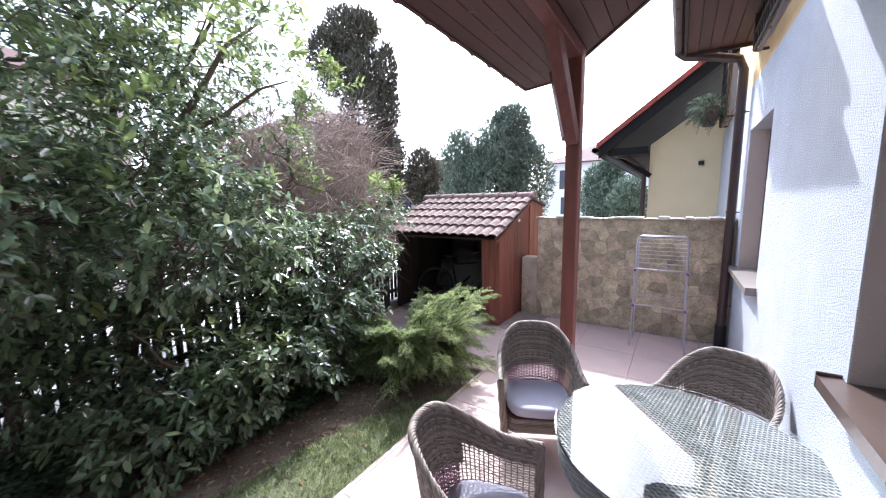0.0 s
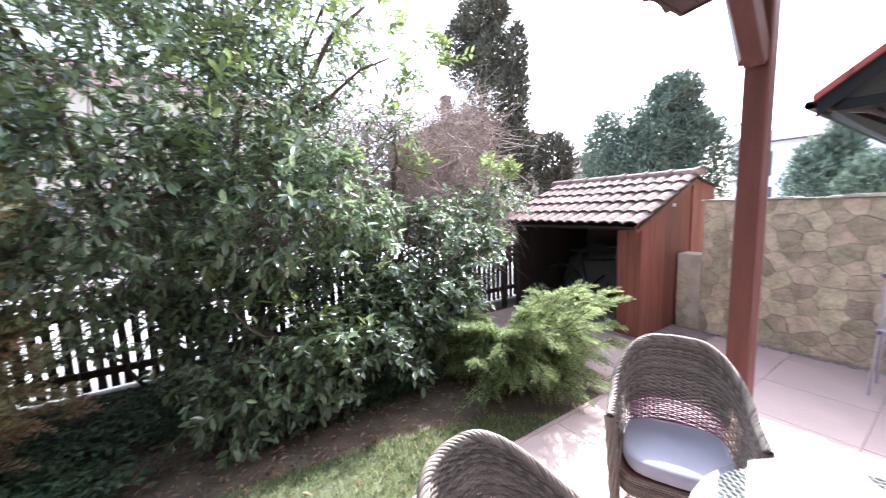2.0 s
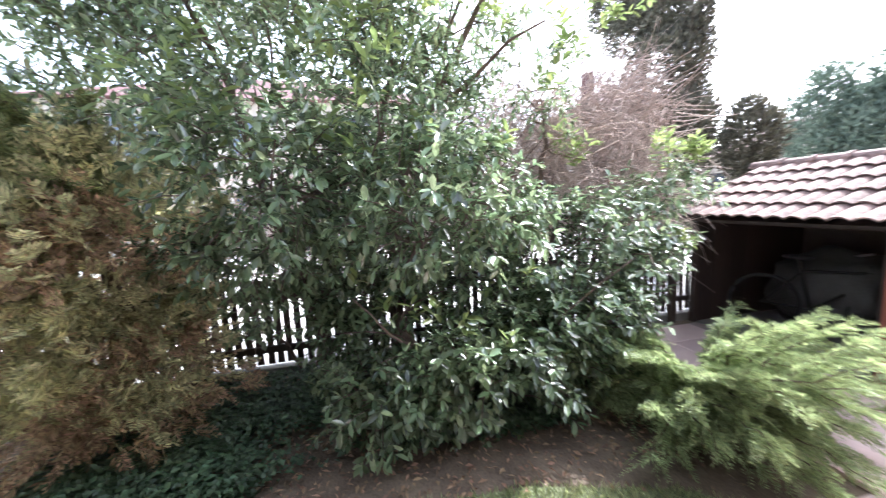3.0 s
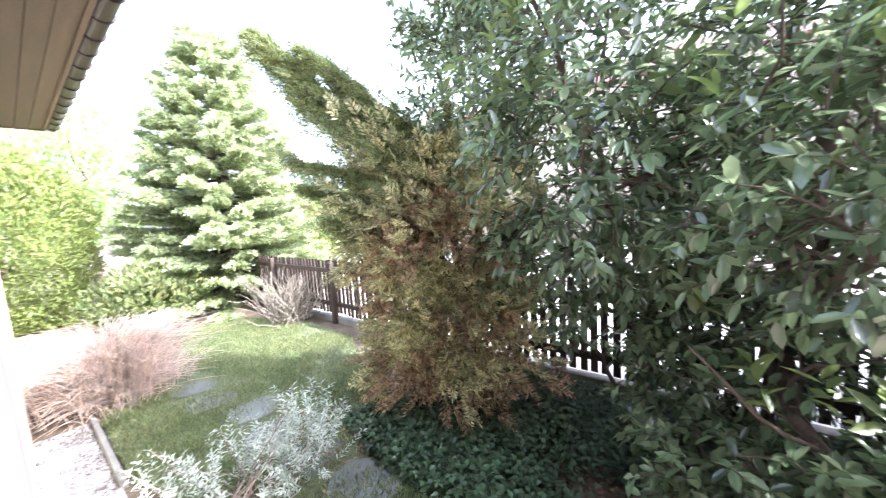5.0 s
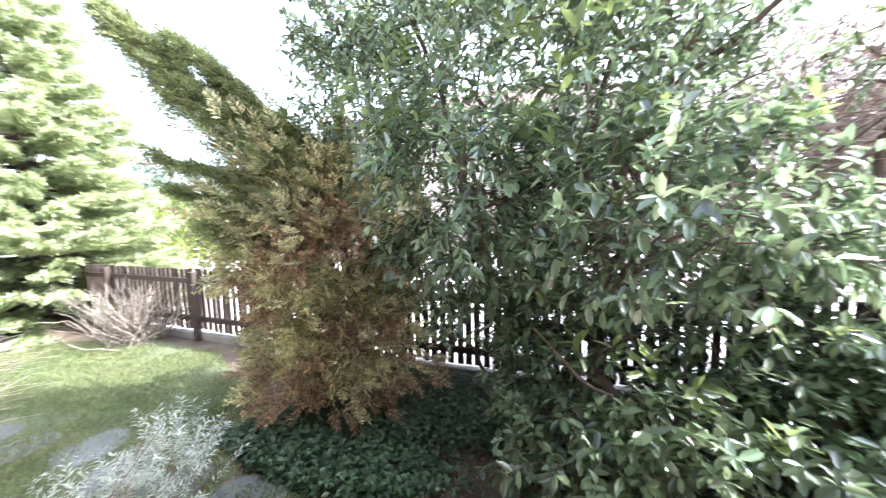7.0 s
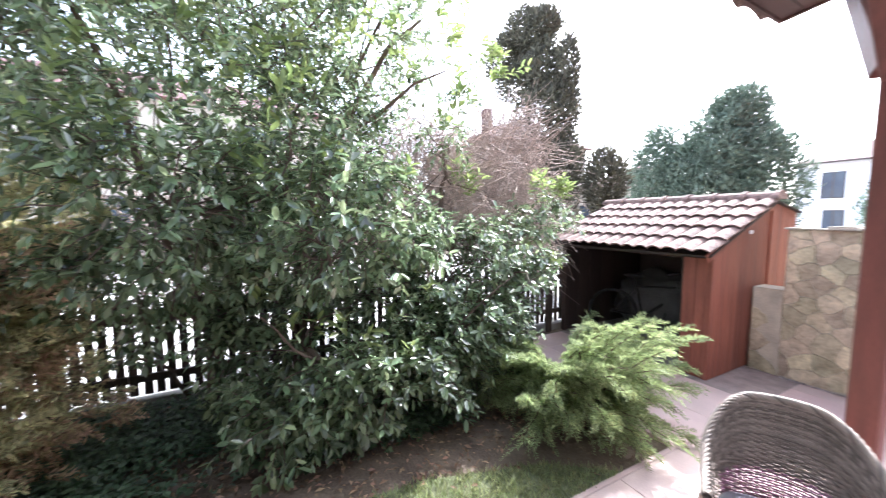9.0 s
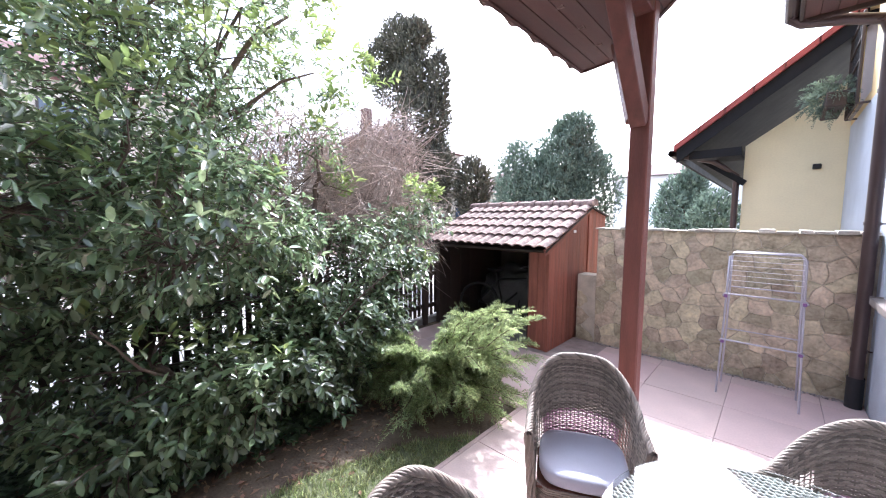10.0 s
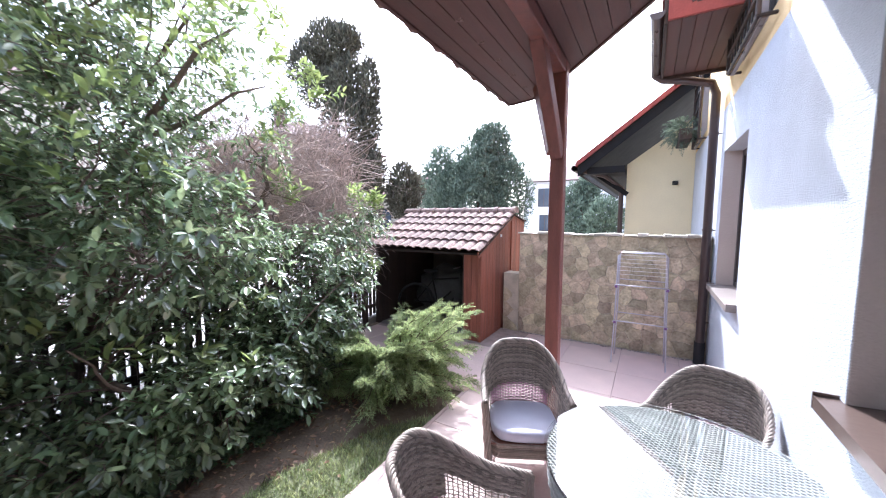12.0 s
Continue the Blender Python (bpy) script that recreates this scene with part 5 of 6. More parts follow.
# dark cypress behind the climber
mass("cypress_tree", "old dark cypress with a bare brown middle", [((-5.4, 7.0, 2.0), (0.80, 0.8, 1.9), 5600), ((-5.6, 7.0, 4.0), (0.72, 0.7, 1.2), 3600), ((-6.85, 7.0, 6.0), (0.72, 0.65, 0.55), 2900),
     ((-6.15, 7.0, 6.35), (0.68, 0.6, 0.55), 2900), ((-5.6, 7.0, 6.35), (0.40, 0.4, 0.28), 900), ((-6.3, 7.0, 5.3), (0.75, 0.6, 0.55), 2600), ((-5.55, 7.0, 5.3), (0.50, 0.5, 0.70), 1900), ((-4.1, 7.4, 2.5), (0.42, 0.45, 0.75), 2600), ((-4.85, 7.0, 5.1), (0.20, 0.22, 0.75), 1100), ((-5.05, 7.0, 4.3), (0.40, 0.42, 0.65), 1400), ((-4.95, 7.0, 3.0), (0.48, 0.5, 0.8), 1700)],
     M["cypress"], trunk=((-5.5, 7.0, -0.1), (-6.0, 7.0, 5.6), 0.12), card=0.13, width=0.04)
# conifers behind the shed
mass("conifer_tree", "broad dark green conifer behind the shed", [((-5.75, 14.60, 2.2), (1.75, 1.5, 2.4), 15000), ((-5.2, 14.80, 4.0), (1.35, 1.2, 1.6), 9500), ((-4.9, 14.80, 5.25), (0.75, 0.7, 0.8), 3600), ((-4.2, 14.80, 2.8), (1.05, 1.0, 2.0), 7600)],
     M["conifer"], trunk=((-5.55, 14.60, -0.1), (-4.8, 14.7, 5), 0.16), card=0.15, width=0.055)
mass("conifer_tree", "dense rounded dark green conifer behind the shed", [((-7.1, 14.20, 2.5), (1.1, 0.95, 2.8), 14500)], M["conifer"], trunk=((-7.15, 14.20, -0.1), (-7.0, 14.2, 3.5), 0.1), card=0.13, width=0.05)
mass("conifer_tree", "slim green conifer far behind the shed", [((-15.4, 25, 2.3), (0.6, 0.6, 2.7), 2200)], M["conifer"], trunk=((-15.4, 25, -0.1), (-15.4, 25, 4), 0.1), card=0.25, width=0.1)
mass("garden_tree", "light green tree before the white house", [((-2.9, 25, 2.0), (1.3, 1.2, 2.2), 3600), ((-2.4, 25, 3.6), (0.7, 0.7, 1.2), 1400)], M["conifer"], trunk=((-2.8, 25, -0.1), (-2.8, 25, 3.4), 0.1), card=0.28, width=0.12)
mass("garden_tree", "round green tree behind the garden wall", [((-0.9, 21, 1.6), (0.9, 0.9, 1.6), 2400)], M["conifer"], trunk=((-0.9, 21, -0.1), (-0.9, 21, 2), 0.1), card=0.24, width=0.1)
# south end of the garden
mass("thuja_hedge", "tall sunlit yellow-green thuja hedge", [((0.3, -9.2, 1.6), (1.35, 0.6, 1.9), 24000), ((1.6, -9.0, 1.6), (1.2, 0.6, 1.9), 6000)], M["hedge"], "hedge", trunk=((0.3, -9.2, -0.1), (0.35, -9.2, 2.6), 0.06), card=0.10, width=0.035, inner=0.7)
mass("larch_tree", "pale green feathery tree behind the hedge", [((-1.7, -14, 3.4), (1.6, 1.2, 2.3), 3200), ((-0.4, -14, 2.6), (1.5, 1.2, 2.3), 2500)], M["pale_tree"], trunk=((-1.4, -14, -0.1), (-1.4, -14, 4.5), 0.1), card=0.2, width=0.07, inner=0.2)
mass("garden_shrub", "low green shrub under the spruce", [((-1.3, -7.3, 0.5), (0.9, 0.6, 0.55), 2400)], M["thuja"], "shrub", card=0.12, width=0.05)
bare = thing("bare_shrub", "pale leafless twiggy shrub before the picket fence", "shrub")
lines = []
for i in range(230):
    a, tilt = R.uniform(0, 6.283), R.uniform(0.1, 0.9)
    q = np.array([-2.75 + R.normal(0, 0.12), -5.1 + R.normal(0, 0.2), 0.0])
    lines.append(limb(q, q + np.array([math.cos(a) * tilt * 0.75, math.sin(a) * tilt * 0.95, R.uniform(0.35, 0.85)]), 0.008, 0.003, 0.08, 6))
arrays("twig_work", *joined([tube_arrays(p, r, 3) for p, r in lines]), M["twig_pale"], bare, True)["kind"] = "stuff"
mass("garden_shrub", "yellow-green shrub beyond the fence", [((-6.3, -8.6, 1.2), (1.3, 1.3, 1.2), 2200)], M["hedge"], "shrub", card=0.18, width=0.08)
mass("far_hedge", "tall green hedge on the far side of the pavement", [((-9.5, -18, 1.8), (4.0, 1.5, 2.2), 5000), ((-17, -14, 2.2), (2.5, 4.0, 2.6), 5000)], M["conifer"], "hedge", card=0.35, width=0.15)

# ornamental grass clump
clump = thing("ornamental_grass", "pinkish dry arching ornamental grass clump", "grass clump")
lines = []
for i in range(3600):
    a, r = R.uniform(0, 6.283), abs(R.normal(0, 0.27))
    p = np.array([-0.36 + r * math.cos(a) * 0.9, -4.35 + r * math.sin(a), 0.0])
    o = np.array([math.cos(a + R.normal(0, 0.5)), math.sin(a + R.normal(0, 0.5)), 0])
    h, s = (R.uniform(0.55, 1.15), R.uniform(0.2, 0.60)) if i % 3 else (R.uniform(0.12, 0.45), R.uniform(0.3, 0.55))
    t = np.linspace(0, 1, 6)[:, None]
    lines.append((p + o * s * t ** 1.6 + np.array([0, 0, 1.0]) * h * (1.12 * t - 0.50 * t ** 3), np.linspace(0.0035, 0.0012, 6)))
arrays("blades", *joined([tube_arrays(p, r, 3) for p, r in lines]), M["straw"], clump, True)["kind"] = "stuff"

# silver shrub by the patio
lav = thing("silver_shrub", "silvery grey lavender shrub at the patio corner", "shrub")
p, d = ball_points(95, (-0.42, -1.5, 0.12), (0.52, 0.26, 0.22), 0.3)
p2, d2 = ball_points(75, (-0.85, -1.30, 0.25), (0.22, 0.2, 0.25), 0.3)
p, d = np.concatenate([p, p2]), np.concatenate([d, d2])
k = p[:, 2] > 0.0
v, f, ends = twigs_with_leaves(p[k], d[k] * 0.4, 0.24, 26, 0.042, 0.010, 1.2, False, 0.05)
tagged(arrays("foliage", v, f, M["silver"], lav), kind="stuff")
arrays("stem_work", *joined([tube_arrays(np.stack([[-0.5 + R.normal(0, .15), -1.45 + R.normal(0, .08), 0.0], e]), [0.005, 0.002], 3) for e in ends[::5]]), M["twig"], lav, True)["kind"] = "stuff"

# ---- scattered ground cover ----
def inside(poly, p):
    x, y = p[:, 0], p[:, 1]
    res = np.zeros(len(p), bool)
    for i in range(len(poly)):
        (x0, y0), (x1, y1) = poly[i], poly[(i + 1) % len(poly)]
        hit = ((y0 > y) != (y1 > y)) & (x < (x1 - x0) * (y - y0) / (y1 - y0 + 1e-12) + x0)
        res ^= hit
    return res


def scatter(n, x0, x1, y0, y1, z=-0.012, patch=0.0, thresh=0.0):
    p = np.stack([R.uniform(x0, x1, n), R.uniform(y0, y1, n), np.full(n, z)], -1)
    if patch:
        k = np.array([noise.noise(Vector((a * patch, b * patch, 3.3))) for a, b, _ in p]) + R.normal(scale=0.15, size=n) > thresh
        p = p[k]
    return p


g = scatter(130000, -2.75, -0.15, -6.3, 3.0, -0.012, 1.6, -0.14)
g = g[inside(lawn_poly, g)]
n = len(g)
gd = unit(np.stack([R.normal(scale=0.5, size=n), R.normal(scale=0.5, size=n), np.ones(n)], -1))
v, f = leaf_arrays(g, gd, R.normal(size=(n, 3)), R.uniform(0.025, 0.065, n), R.uniform(0.003, 0.006, n), detail=False, curl=0.3, fold=0.1)
tagged(arrays("grass", v, f, M["grass"]), "short patchy green lawn grass", "grass", kind="stuff")
p = scatter(46000, -2.95, -1.15, -1.9, 2.4, 0.0, 1.3, -0.4)
p = p[(p[:, 0] < -1.38 - 0.16 * np.sin(p[:, 1] * 2) - 0.25 * np.clip(p[:, 1] - 1.2, 0, 2)) & (p[:, 1] > -0.9 - 0.5 * (p[:, 0] + 3))]
n = len(p)
p[:, 2] = R.uniform(0.0, 0.12, n)
v, f = leaf_arrays(p, np.stack([R.normal(size=n), R.normal(size=n), R.uniform(-0.2, 0.5, n)], -1), np.tile([0, 0, 1.0], (n, 1)) + R.normal(scale=0.35, size=(n, 3)), R.uniform(0.035, 0.065, n), R.uniform(0.025, 0.045, n), detail=False)
tagged(arrays("ivy", v, f, M["ivy"]), "dark green ivy covering the ground", "ivy", kind="stuff")
p = scatter(6500, -3.0, -0.45, -2.2, 3.8, -0.015)
p = p[(p[:, 0] < -1.0) | (R.random(len(p)) < 0.12)]
n = len(p)
p[:, 2] = R.uniform(-0.018, 0.01, n)
v, f = leaf_arrays(p, np.stack([R.normal(size=n), R.normal(size=n), R.normal(scale=0.15, size=n)], -1), np.tile([0, 0, 1.0], (n, 1)) + R.normal(scale=0.4, size=(n, 3)), R.uniform(0.02, 0.07, n), R.uniform(0.01, 0.03, n), detail=False)
tagged(arrays("leaf_litter", v, f, M["dry"]), "dry brown fallen leaves on soil", "leaves", kind="stuff")

# gravel bed with a plank edge, and stepping stones
bed = tagged(part("gravel_bed", prism([(-0.08, -3.75), (0.27, -3.75), (0.27, -1.75), (-0.10, -1.75)], -0.1, -0.004), M["gravel_bed"]), "bed of grey gravel along the wing wall", "gravel", kind="structure")
n = 2600
c = np.stack([R.uniform(-0.07, 0.265, n), R.uniform(-3.74, -1.76, n), np.full(n, 0.0)], -1)
octa = np.array([(1, 0, 0), (-1, 0, 0), (0, 1, 0), (0, -1, 0), (0, 0, 0.6), (0, 0, -0.6)], float)
of = np.array([(0, 2, 4), (2, 1, 4), (1, 3, 4), (3, 0, 4), (2, 0, 5), (1, 2, 5), (3, 1, 5), (0, 3, 5)])
an = R.uniform(0, 6.28, n)
o = octa[None] * R.uniform(0.008, 0.02, (n, 1, 3))
o = np.stack([o[..., 0] * np.cos(an)[:, None] - o[..., 1] * np.sin(an)[:, None], o[..., 0] * np.sin(an)[:, None] + o[..., 1] * np.cos(an)[:, None], o[..., 2]], -1)
tagged(arrays("gravel", (c[:, None] + o).reshape(-1, 3), (of[None] + (np.arange(n) * 6)[:, None, None]).reshape(-1, 3), M["pebble"]), "loose grey gravel", "gravel", kind="stuff")
edge = tagged(part("edging_plank", box(-0.125, -0.085, -3.72, -2.4, -0.1, 0.05, 0.005), M["concrete"]), "pale grey plank edging a gravel bed", "edging", kind="structure")
rng = random.Random(8)
for sx, sy, s in ((-0.88, -3.14, 0.20), (-1.07, -2.62, 0.22), (-1.0, -2.1, 0.20), (-1.06, -1.0, 0.25), (-0.88, -3.62, 0.18), (-1.0, -1.55, 0.2)):
    poly = [(sx + s * rng.uniform(0.8, 1.15) * math.cos(a) * 1.2, sy + s * rng.uniform(0.8, 1.15) * math.sin(a)) for a in np.linspace(0, 6.283, 11)[:-1]]
    tagged(part("stepping_stone", prism(poly, -0.06, 0.002, None, 0.006), M["flag"]), "flat grey stepping stone set in the lawn", "stepping stone", "stepping stones")

# ---- fence ----
FX = -3.12
fence = thing("picket_fence", "dark brown wooden picket fence on a concrete base", "fence")
part("plinth", box(FX - 0.06, FX + 0.05, -7.0, 5.6, -0.15, 0.075, 0.006), M["concrete"], fence)
for z in (0.24, 0.80):
    part("rail", box(FX - 0.012, FX + 0.028, -7.0, 5.6, z, z + 0.07, 0.004), M["picket"], fence)
rng = random.Random(4)
bm = box(-0.010, 0.010, -0.032, 0.032, 0.0, 0.90, 0.0)
first = part("picket", bm, M["picket"], fence)
n = int(12.5 / 0.100)
first.matrix_basis = Matrix.Translation((FX - 0.026, -6.95, 0.10))
for i in range(1, n):
    share("picket", first, Matrix.Translation((FX - 0.026, -6.95 + i * 0.100 + rng.uniform(-0.006, 0.006), 0.10 + rng.uniform(-0.012, 0.012))) @ Matrix.Rotation(rng.uniform(-0.012, 0.012), 4, 'X'), fence)
for y in (-6.2, -4.2, -2.2, -0.9, 1.1, 3.0, 4.8):
    part("post", box(FX + 0.03, FX + 0.11, y - 0.04, y + 0.04, -0.1, 0.98, 0.006), M["picket"], fence)

# slatted screen beyond the fence
screen = thing("slatted_screen", "grey-brown slatted garden screen far off", "screen")
for i in range(5):
    part("slat", box(-6.72, -6.70, -9.6, -7.4, 0.55 + i * 0.145, 0.66 + i * 0.145, 0.003), M["slat_grey"], screen)
for y in (-9.6, -8.5, -7.4):
    part("post", box(-6.70, -6.64, y - 0.04, y + 0.04, -0.1, 1.3, 0.004), M["slat_grey"], screen)

# ---- neighbouring houses ----
def far_window(parent, axis, at, u0, u1, z0, z1):
    """A window on the plane axis = at, proud of the wall by a frame."""
    def bx(a0, a1, zz0, zz1, d0, d1):
        return box(min(at + d0, at + d1), max(at + d0, at + d1), a0, a1, zz0, zz1) if axis == "x" else box(a0, a1, min(at + d0, at + d1), max(at + d0, at + d1), zz0, zz1)
    s = 1 if axis == "x" else -1
    w = part("window", bx(u0, u1, z0, z1, -0.1 * s, 0.03 * s), M["frame"], parent)
    um = (u0 + u1) / 2
    for a, b in ((u0 + 0.07, um - 0.04), (um + 0.04, u1 - 0.07)):
        part("pane", bx(a, b, z0 + 0.07, z1 - 0.07, 0.02 * s, 0.04 * s), M["pane_far"], w)


def hip_roof(x0, x1, y0, y1, z0, z1, over=0.5):
    bm = bmesh.new()
    x0, x1, y0, y1 = x0 - over, x1 + over, y0 - over, y1 + over
    lo = [bm.verts.new(p) for p in ((x0, y0, z0), (x1, y0, z0), (x1, y1, z0), (x0, y1, z0))]
    m = min(x1 - x0, y1 - y0) / 2 * 0.95
    if x1 - x0 > y1 - y0:
        r = [bm.verts.new((x0 + m, (y0 + y1) / 2, z1)), bm.verts.new((x1 - m, (y0 + y1) / 2, z1))]
        fs = ((lo[0], lo[1], r[1], r[0]), (lo[1], lo[2], r[1]), (lo[2], lo[3], r[0], r[1]), (lo[3], lo[0], r[0]))
    else:
        r = [bm.verts.new(((x0 + x1) / 2, y0 + m, z1)), bm.verts.new(((x0 + x1) / 2, y1 - m, z1))]
        fs = ((lo[0], lo[1], r[0]), (lo[1], lo[2], r[1], r[0]), (lo[2], lo[3], r[1]), (lo[3], lo[0], r[0], r[1]))
    bm.faces.new(lo[::-1])
    for q in fs:
        bm.faces.new(q)
    return bm


def roof_courses(parent, x0, x1, y0, z0, y1, z1, n, material):
    """Raised tile courses across a south-facing slope."""
    for i in range(n):
        a, b = i / n, (i + 1) / n
        inset = (x1 - x0) * 0.5 * a * 0.85
        pts = [(x0 + inset, y0 + (y1 - y0) * a, z0 + (z1 - z0) * a), (x1 - inset, y0 + (y1 - y0) * a, z0 + (z1 - z0) * a)]
        bm = bmesh.new()
        lo = [bm.verts.new(p) for p in (pts[0], pts[1], (pts[1][0], y0 + (y1 - y0) * b, z0 + (z1 - z0) * b), (pts[0][0], y0 + (y1 - y0) * b, z0 + (z1 - z0) * b))]
        hi = [bm.verts.new(v.co + Vector((0, -0.03, 0.09 if k < 2 else 0.03))) for k, v in enumerate(lo)]
        bm.faces.new(lo[::-1]), bm.faces.new(hi)
        for k in range(4):
            bm.faces.new((lo[k], lo[(k + 1) % 4], hi[(k + 1) % 4], hi[k]))
        part("tile_course", bm, material, parent)


def house(label, x0, x1, y0, y1, ze, zr, wall, windows, chimneys=(), courses=8):
    h = thing("house", label, "house")
    part("wall", box(x0, x1, y0, y1, -0.2, ze), wall, h)
    rf = part("roof", hip_roof(x0, x1, y0, y1, ze, zr), M["fartile"], h)
    for cx, cy, zt in chimneys:
        part("chimney", box(cx - 0.35, cx + 0.35, cy - 0.35, cy + 0.35, ze, zt), M["fartile"], rf)
    part("gutter", box(x0 - 0.55, x1 + 0.55, y0 - 0.6, y0 - 0.48, ze - 0.08, ze + 0.04), M["metal_brown"], h)
    for w in windows:
        far_window(h, *w)
    return h


house("white two-storey house with a brown tiled roof", -11.3, 3.0, 40, 50, 6.05, 8.6, M["white_wall"],
      [("y", 40, -9.8, -8.5, 3.3, 5.3), ("y", 40, -9.6, -8.4, 0.6, 2.4), ("y", 40, -5.5, -4.0, 3.3, 5.3), ("y", 40, -5.5, -4.0, 0.6, 2.4)], [(-5.2, 44, 9.2), (-3.9, 44.5, 9.1)])
house("pale house with a grey-brown roof far away", -27, -20, 35, 43, 5.4, 7.6, M["white_wall"], [("y", 35, -23.5, -22.3, 3.0, 4.4), ("y", 35, -26, -25, 3.0, 4.4)], [(-21.5, 38, 7.6)])
house("beige house with a brown hipped roof and chimney", -31, -20.5, 16, 26, 7.6, 10.3, M["beige_wall"],
      [("y", 16, -24.5, -23.0, 4.8, 6.4), ("y", 16, -28, -26.5, 4.8, 6.4), ("x", -20.5, 18.0, 19.4, 4.8, 6.4), ("x", -20.5, 21.5, 22.9, 4.8, 6.4), ("x", -20.5, 18, 19.4, 1.2, 3.0)], [(-25.2, 19.0, 11.2)])
house("low house with a red roof far away", -19, -13.8, 22, 30, 3.6, 5.0, M["beige_wall"], [("y", 22, -17.5, -16.2, 1.2, 2.7)])
house("beige house with a blue-framed window across the pavement", -27, -16, -11, 5, 6.2, 8.8, M["beige_wall"],
      [("x", -16, -4.3, -2.9, 4.0, 5.6), ("x", -16, 0.2, 1.6, 4.0, 5.6), ("x", -16, -8.5, -7.2, 4.0, 5.6), ("x", -16, -4.3, -2.9, 0.9, 2.6), ("x", -16, 0.2, 1.6, 0.9, 2.6)])
house("white house with a brown roof behind the garden", -16, -8, -36, -27, 5.4, 8.0, M["white_wall"], [("y", -27, -13, -11.6, 3.2, 4.8)])

# the neighbour's gabled house behind the stone wall
nb = thing("house", "pale yellow neighbouring house with dark eaves and red tiles", "house")
part("wall", box(0.77, 9, 9.0, 18, -0.2, 2.75), M["plaster_yellow"], nb)
bm = bmesh.new()
gab = [(0.77, 2.75), (9.0, 2.75), (9.0, 3.2), (5.5, 6.6), (0.77, 3.1)]
lo = [bm.verts.new((a, 9.0, b)) for a, b in gab]
hi = [bm.verts.new((a, 9.3, b)) for a, b in gab]
bm.faces.new(lo), bm.faces.new(hi[::-1])
for i in range(5):
    bm.faces.new((lo[i], hi[i], hi[(i + 1) % 5], lo[(i + 1) % 5]))
part("gable", bm, M["plaster_yellow"], nb)
NS = (4.29 - 3.08) / 1.59


def nz(x):
    return 3.08 + (x + 0.10) * NS


def sloped(x0, x1, y0, y1, d0, d1):
    bm = bmesh.new()
    lo = [bm.verts.new((x, y, nz(x) + d0)) for x, y in ((x0, y0), (x1, y0), (x1, y1), (x0, y1))]
    hi = [bm.verts.new((v.co.x, v.co.y, nz(v.co.x) + d1)) for v in lo]
    bm.faces.new(lo[::-1]), bm.faces.new(hi)
    for i in range(4):
        bm.faces.new((lo[i], lo[(i + 1) % 4], hi[(i + 1) % 4], hi[i]))
    return bm


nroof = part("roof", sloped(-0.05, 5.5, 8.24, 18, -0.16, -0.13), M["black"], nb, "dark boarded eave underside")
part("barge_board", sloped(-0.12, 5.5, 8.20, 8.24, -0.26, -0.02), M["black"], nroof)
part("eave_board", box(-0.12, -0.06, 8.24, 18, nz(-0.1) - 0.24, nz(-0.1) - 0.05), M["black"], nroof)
for i in range(16):
    x = -0.16 + i * 0.34
    part("verge_tile", sloped(x, x + 0.36, 8.14, 8.42, -0.03, 0.075), M["redtile"], nroof)
part("tiled_slope", sloped(-0.16, 5.5, 8.42, 18, -0.02, 0.03), M["redtile"], nroof)
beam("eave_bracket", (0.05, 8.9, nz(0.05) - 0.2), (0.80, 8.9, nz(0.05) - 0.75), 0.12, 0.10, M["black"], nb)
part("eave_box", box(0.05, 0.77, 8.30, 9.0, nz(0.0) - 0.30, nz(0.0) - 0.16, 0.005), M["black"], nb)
tubes("downpipe", [([(0.68, 8.93, 0.0), (0.68, 8.93, 2.6), (0.35, 8.7, 2.85), (-0.05, 8.5, 2.95)], 0.05)], M["metal_brown"], nb, 10)
tubes("eave_gutter", [([(-0.2, 8.2, 2.98), (-0.2, 18, 2.98)], 0.06)], M["metal_brown"], nb, 10)
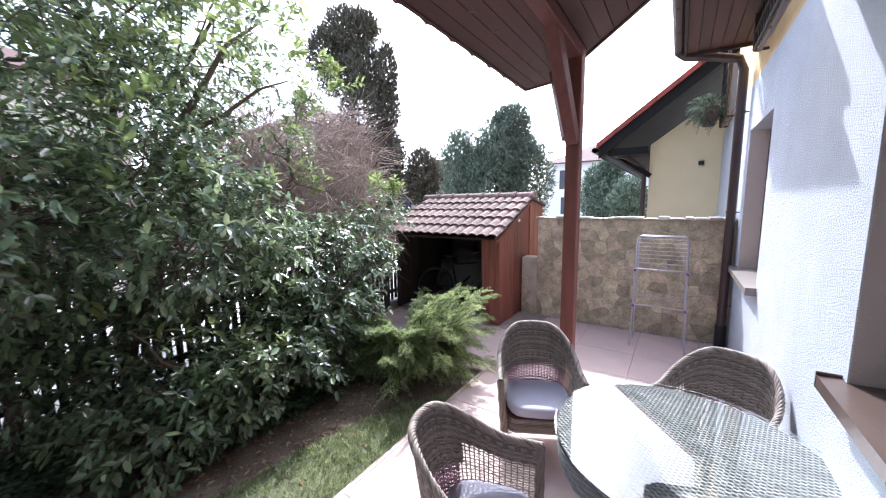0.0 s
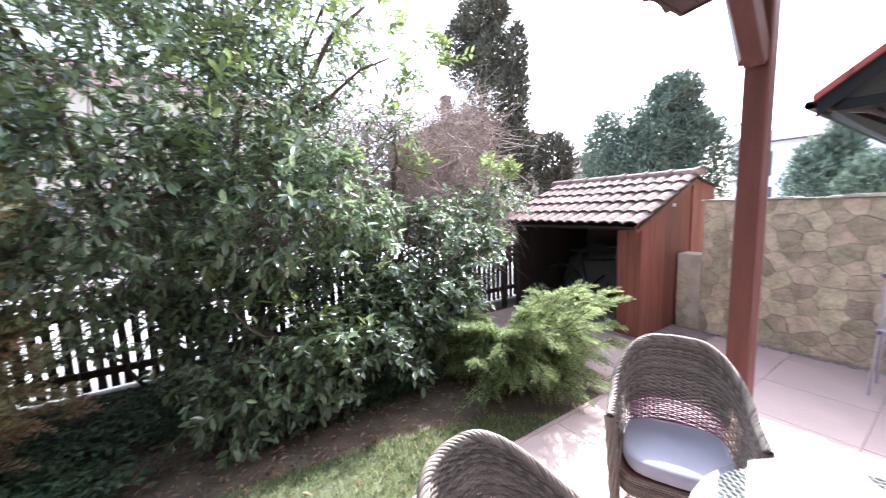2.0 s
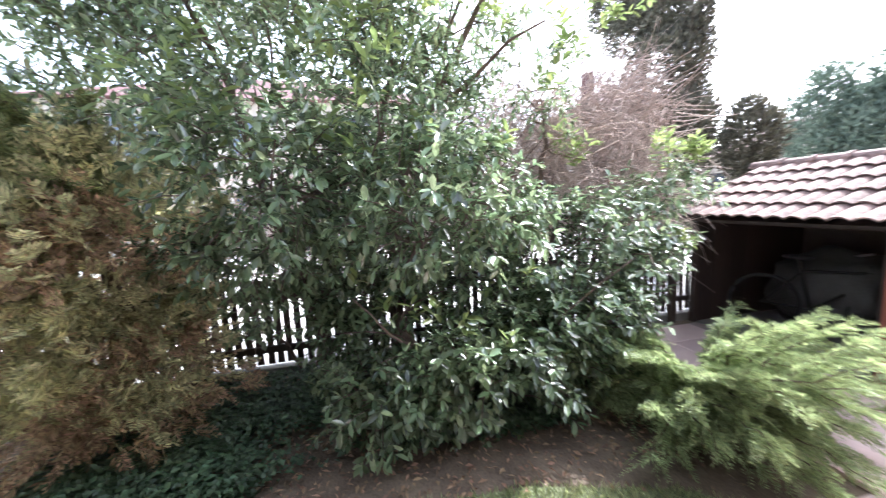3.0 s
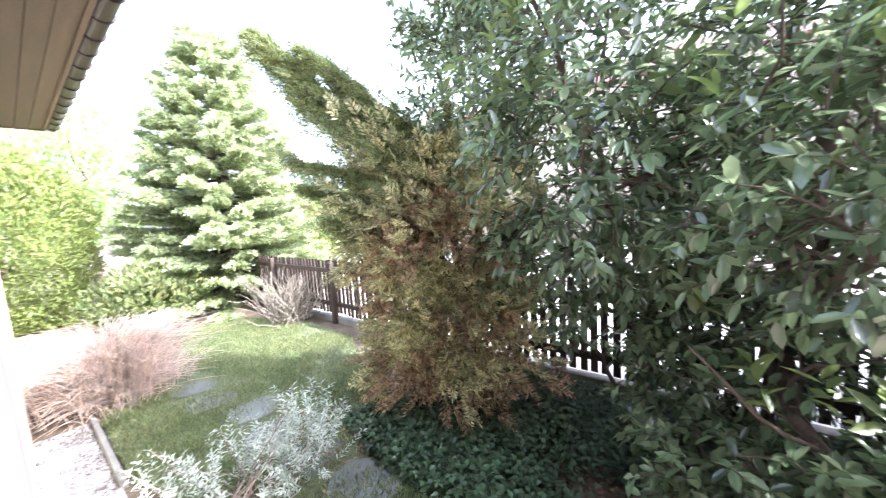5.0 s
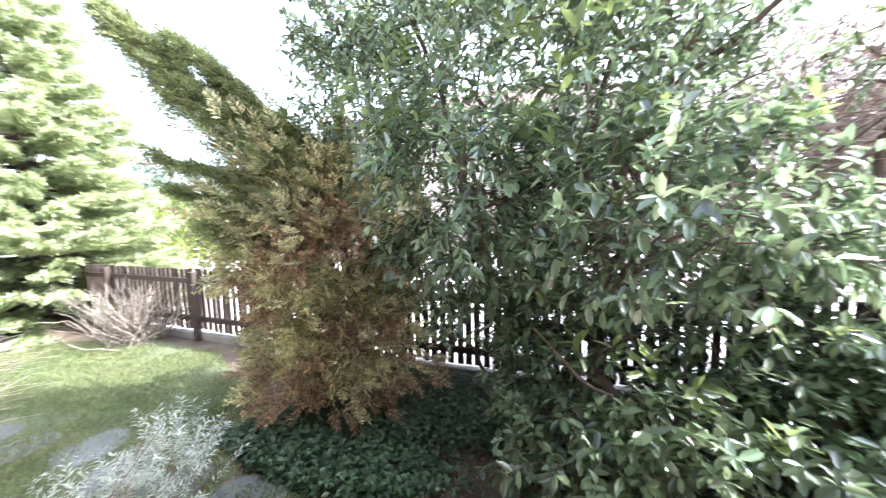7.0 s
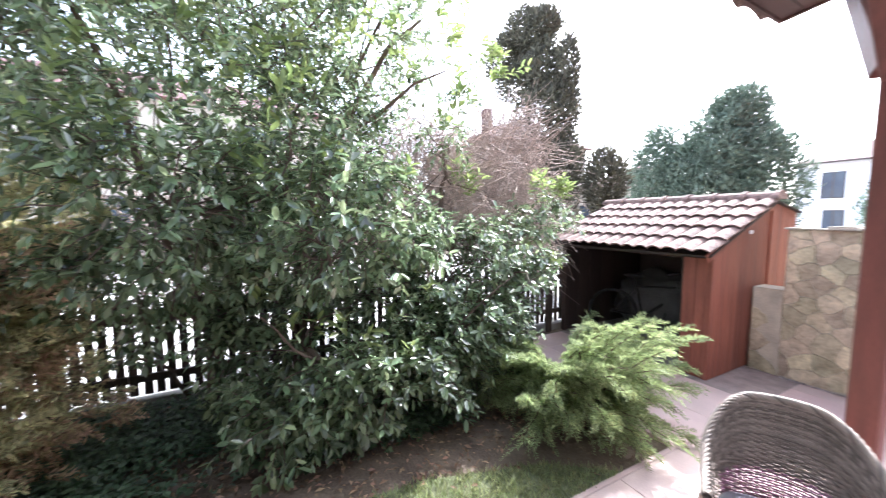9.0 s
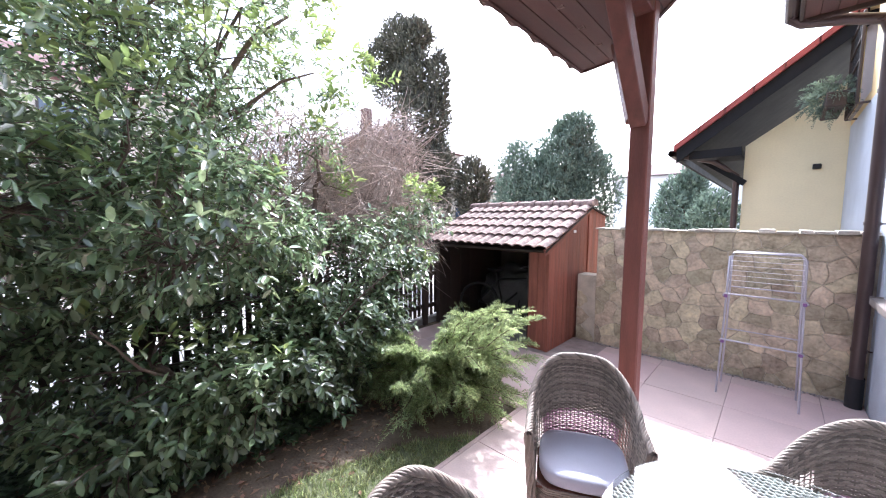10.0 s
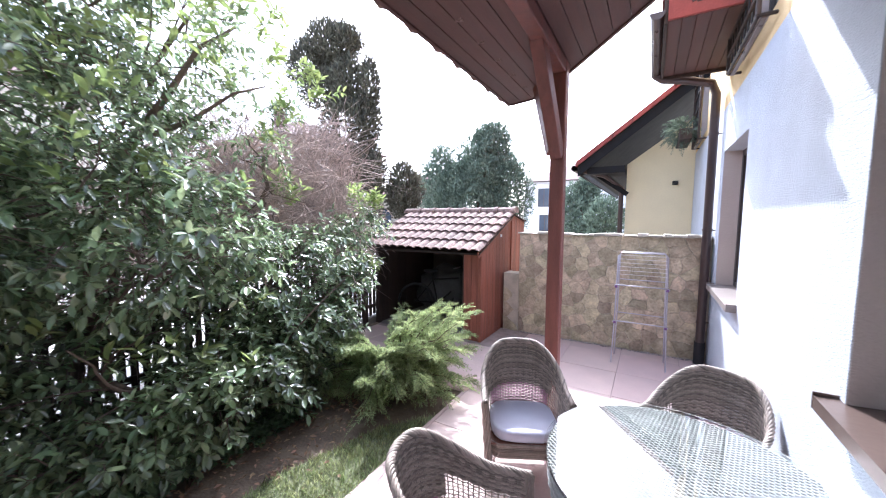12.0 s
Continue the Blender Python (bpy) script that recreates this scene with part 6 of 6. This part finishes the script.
part("wall_lamp", box(1.62, 1.72, 8.93, 9.0, 2.62, 2.70, 0.01), M["rope"], nb, "small dark wall lamp")

# flower box with conifer greenery on the far window grille
fb = thing("flower_box", "window box planted with trailing conifer sprigs", "flower box")
part("trough", box(1.62, 1.80, 7.4, 8.3, 3.24, 3.42, 0.01), M["darkwood"], fb)
p, d = ball_points(150, (1.66, 7.75, 3.44), (0.18, 0.45, 0.16), 0.2)
spray_crown("sprig_mass", p, d * 0.8 + [-0.35, -0.1, 0.1], M["conifer"], fb, 0.15, 20, 0.05, 0.012, 0.6, 0.4)

# ---- patio slabs, last ----
rng = random.Random(21)
first = {}
SL = 0.69


def slab(x0, x1, y0, y1):
    key = (round(x1 - x0, 3), round(y1 - y0, 3))
    m = Matrix.Translation((x0, y0, rng.uniform(-0.0012, 0.0012)))
    if key not in first:
        first[key] = part("slab", box(0.002, key[0] - 0.002, 0.002, key[1] - 0.002, -0.05, 0.0, 0.003), M["slab"], patio)
        first[key].matrix_basis = m
    else:
        share("slab", first[key], m, patio)


ys = [-1.3 + i * SL for i in range(11)]
for i in range(11):
    y0, y1 = ys[i], min(ys[i] + SL, 5.86)
    if y1 - y0 < 0.05:
        continue
    x0 = -0.385 if y1 <= 3.95 else -2.88
    x = -0.385 if x0 > -1 else -0.385 - 4 * SL
    while x < WX - 0.02:
        a, b = max(x, x0), min(x + SL, WX - 0.004)
        if b - a > 0.04 and not (y1 > 3.95 and b < -2.8) and not (a < -0.9 and y0 > 4.9):
            slab(a, b, y0, y1)
        x += SL
edging = tagged(part("patio_edging", box(-0.43, -0.388, -1.3, 3.9, -0.15, -0.002, 0.005), M["slab"]), "pinkish edge stones along the lawn", "edging", kind="structure")
pebbles = scatter(420, -0.55, 1.9, 5.80, 5.86, 0.006)
n = len(pebbles)
o = octa[None] * R.uniform(0.006, 0.016, (n, 1, 3))
tagged(arrays("gravel_strip", (pebbles[:, None] + o).reshape(-1, 3), (of[None] + (np.arange(n) * 6)[:, None, None]).reshape(-1, 3), M["pebble"]), "thin strip of pale gravel along the wall foot", "gravel", kind="stuff")
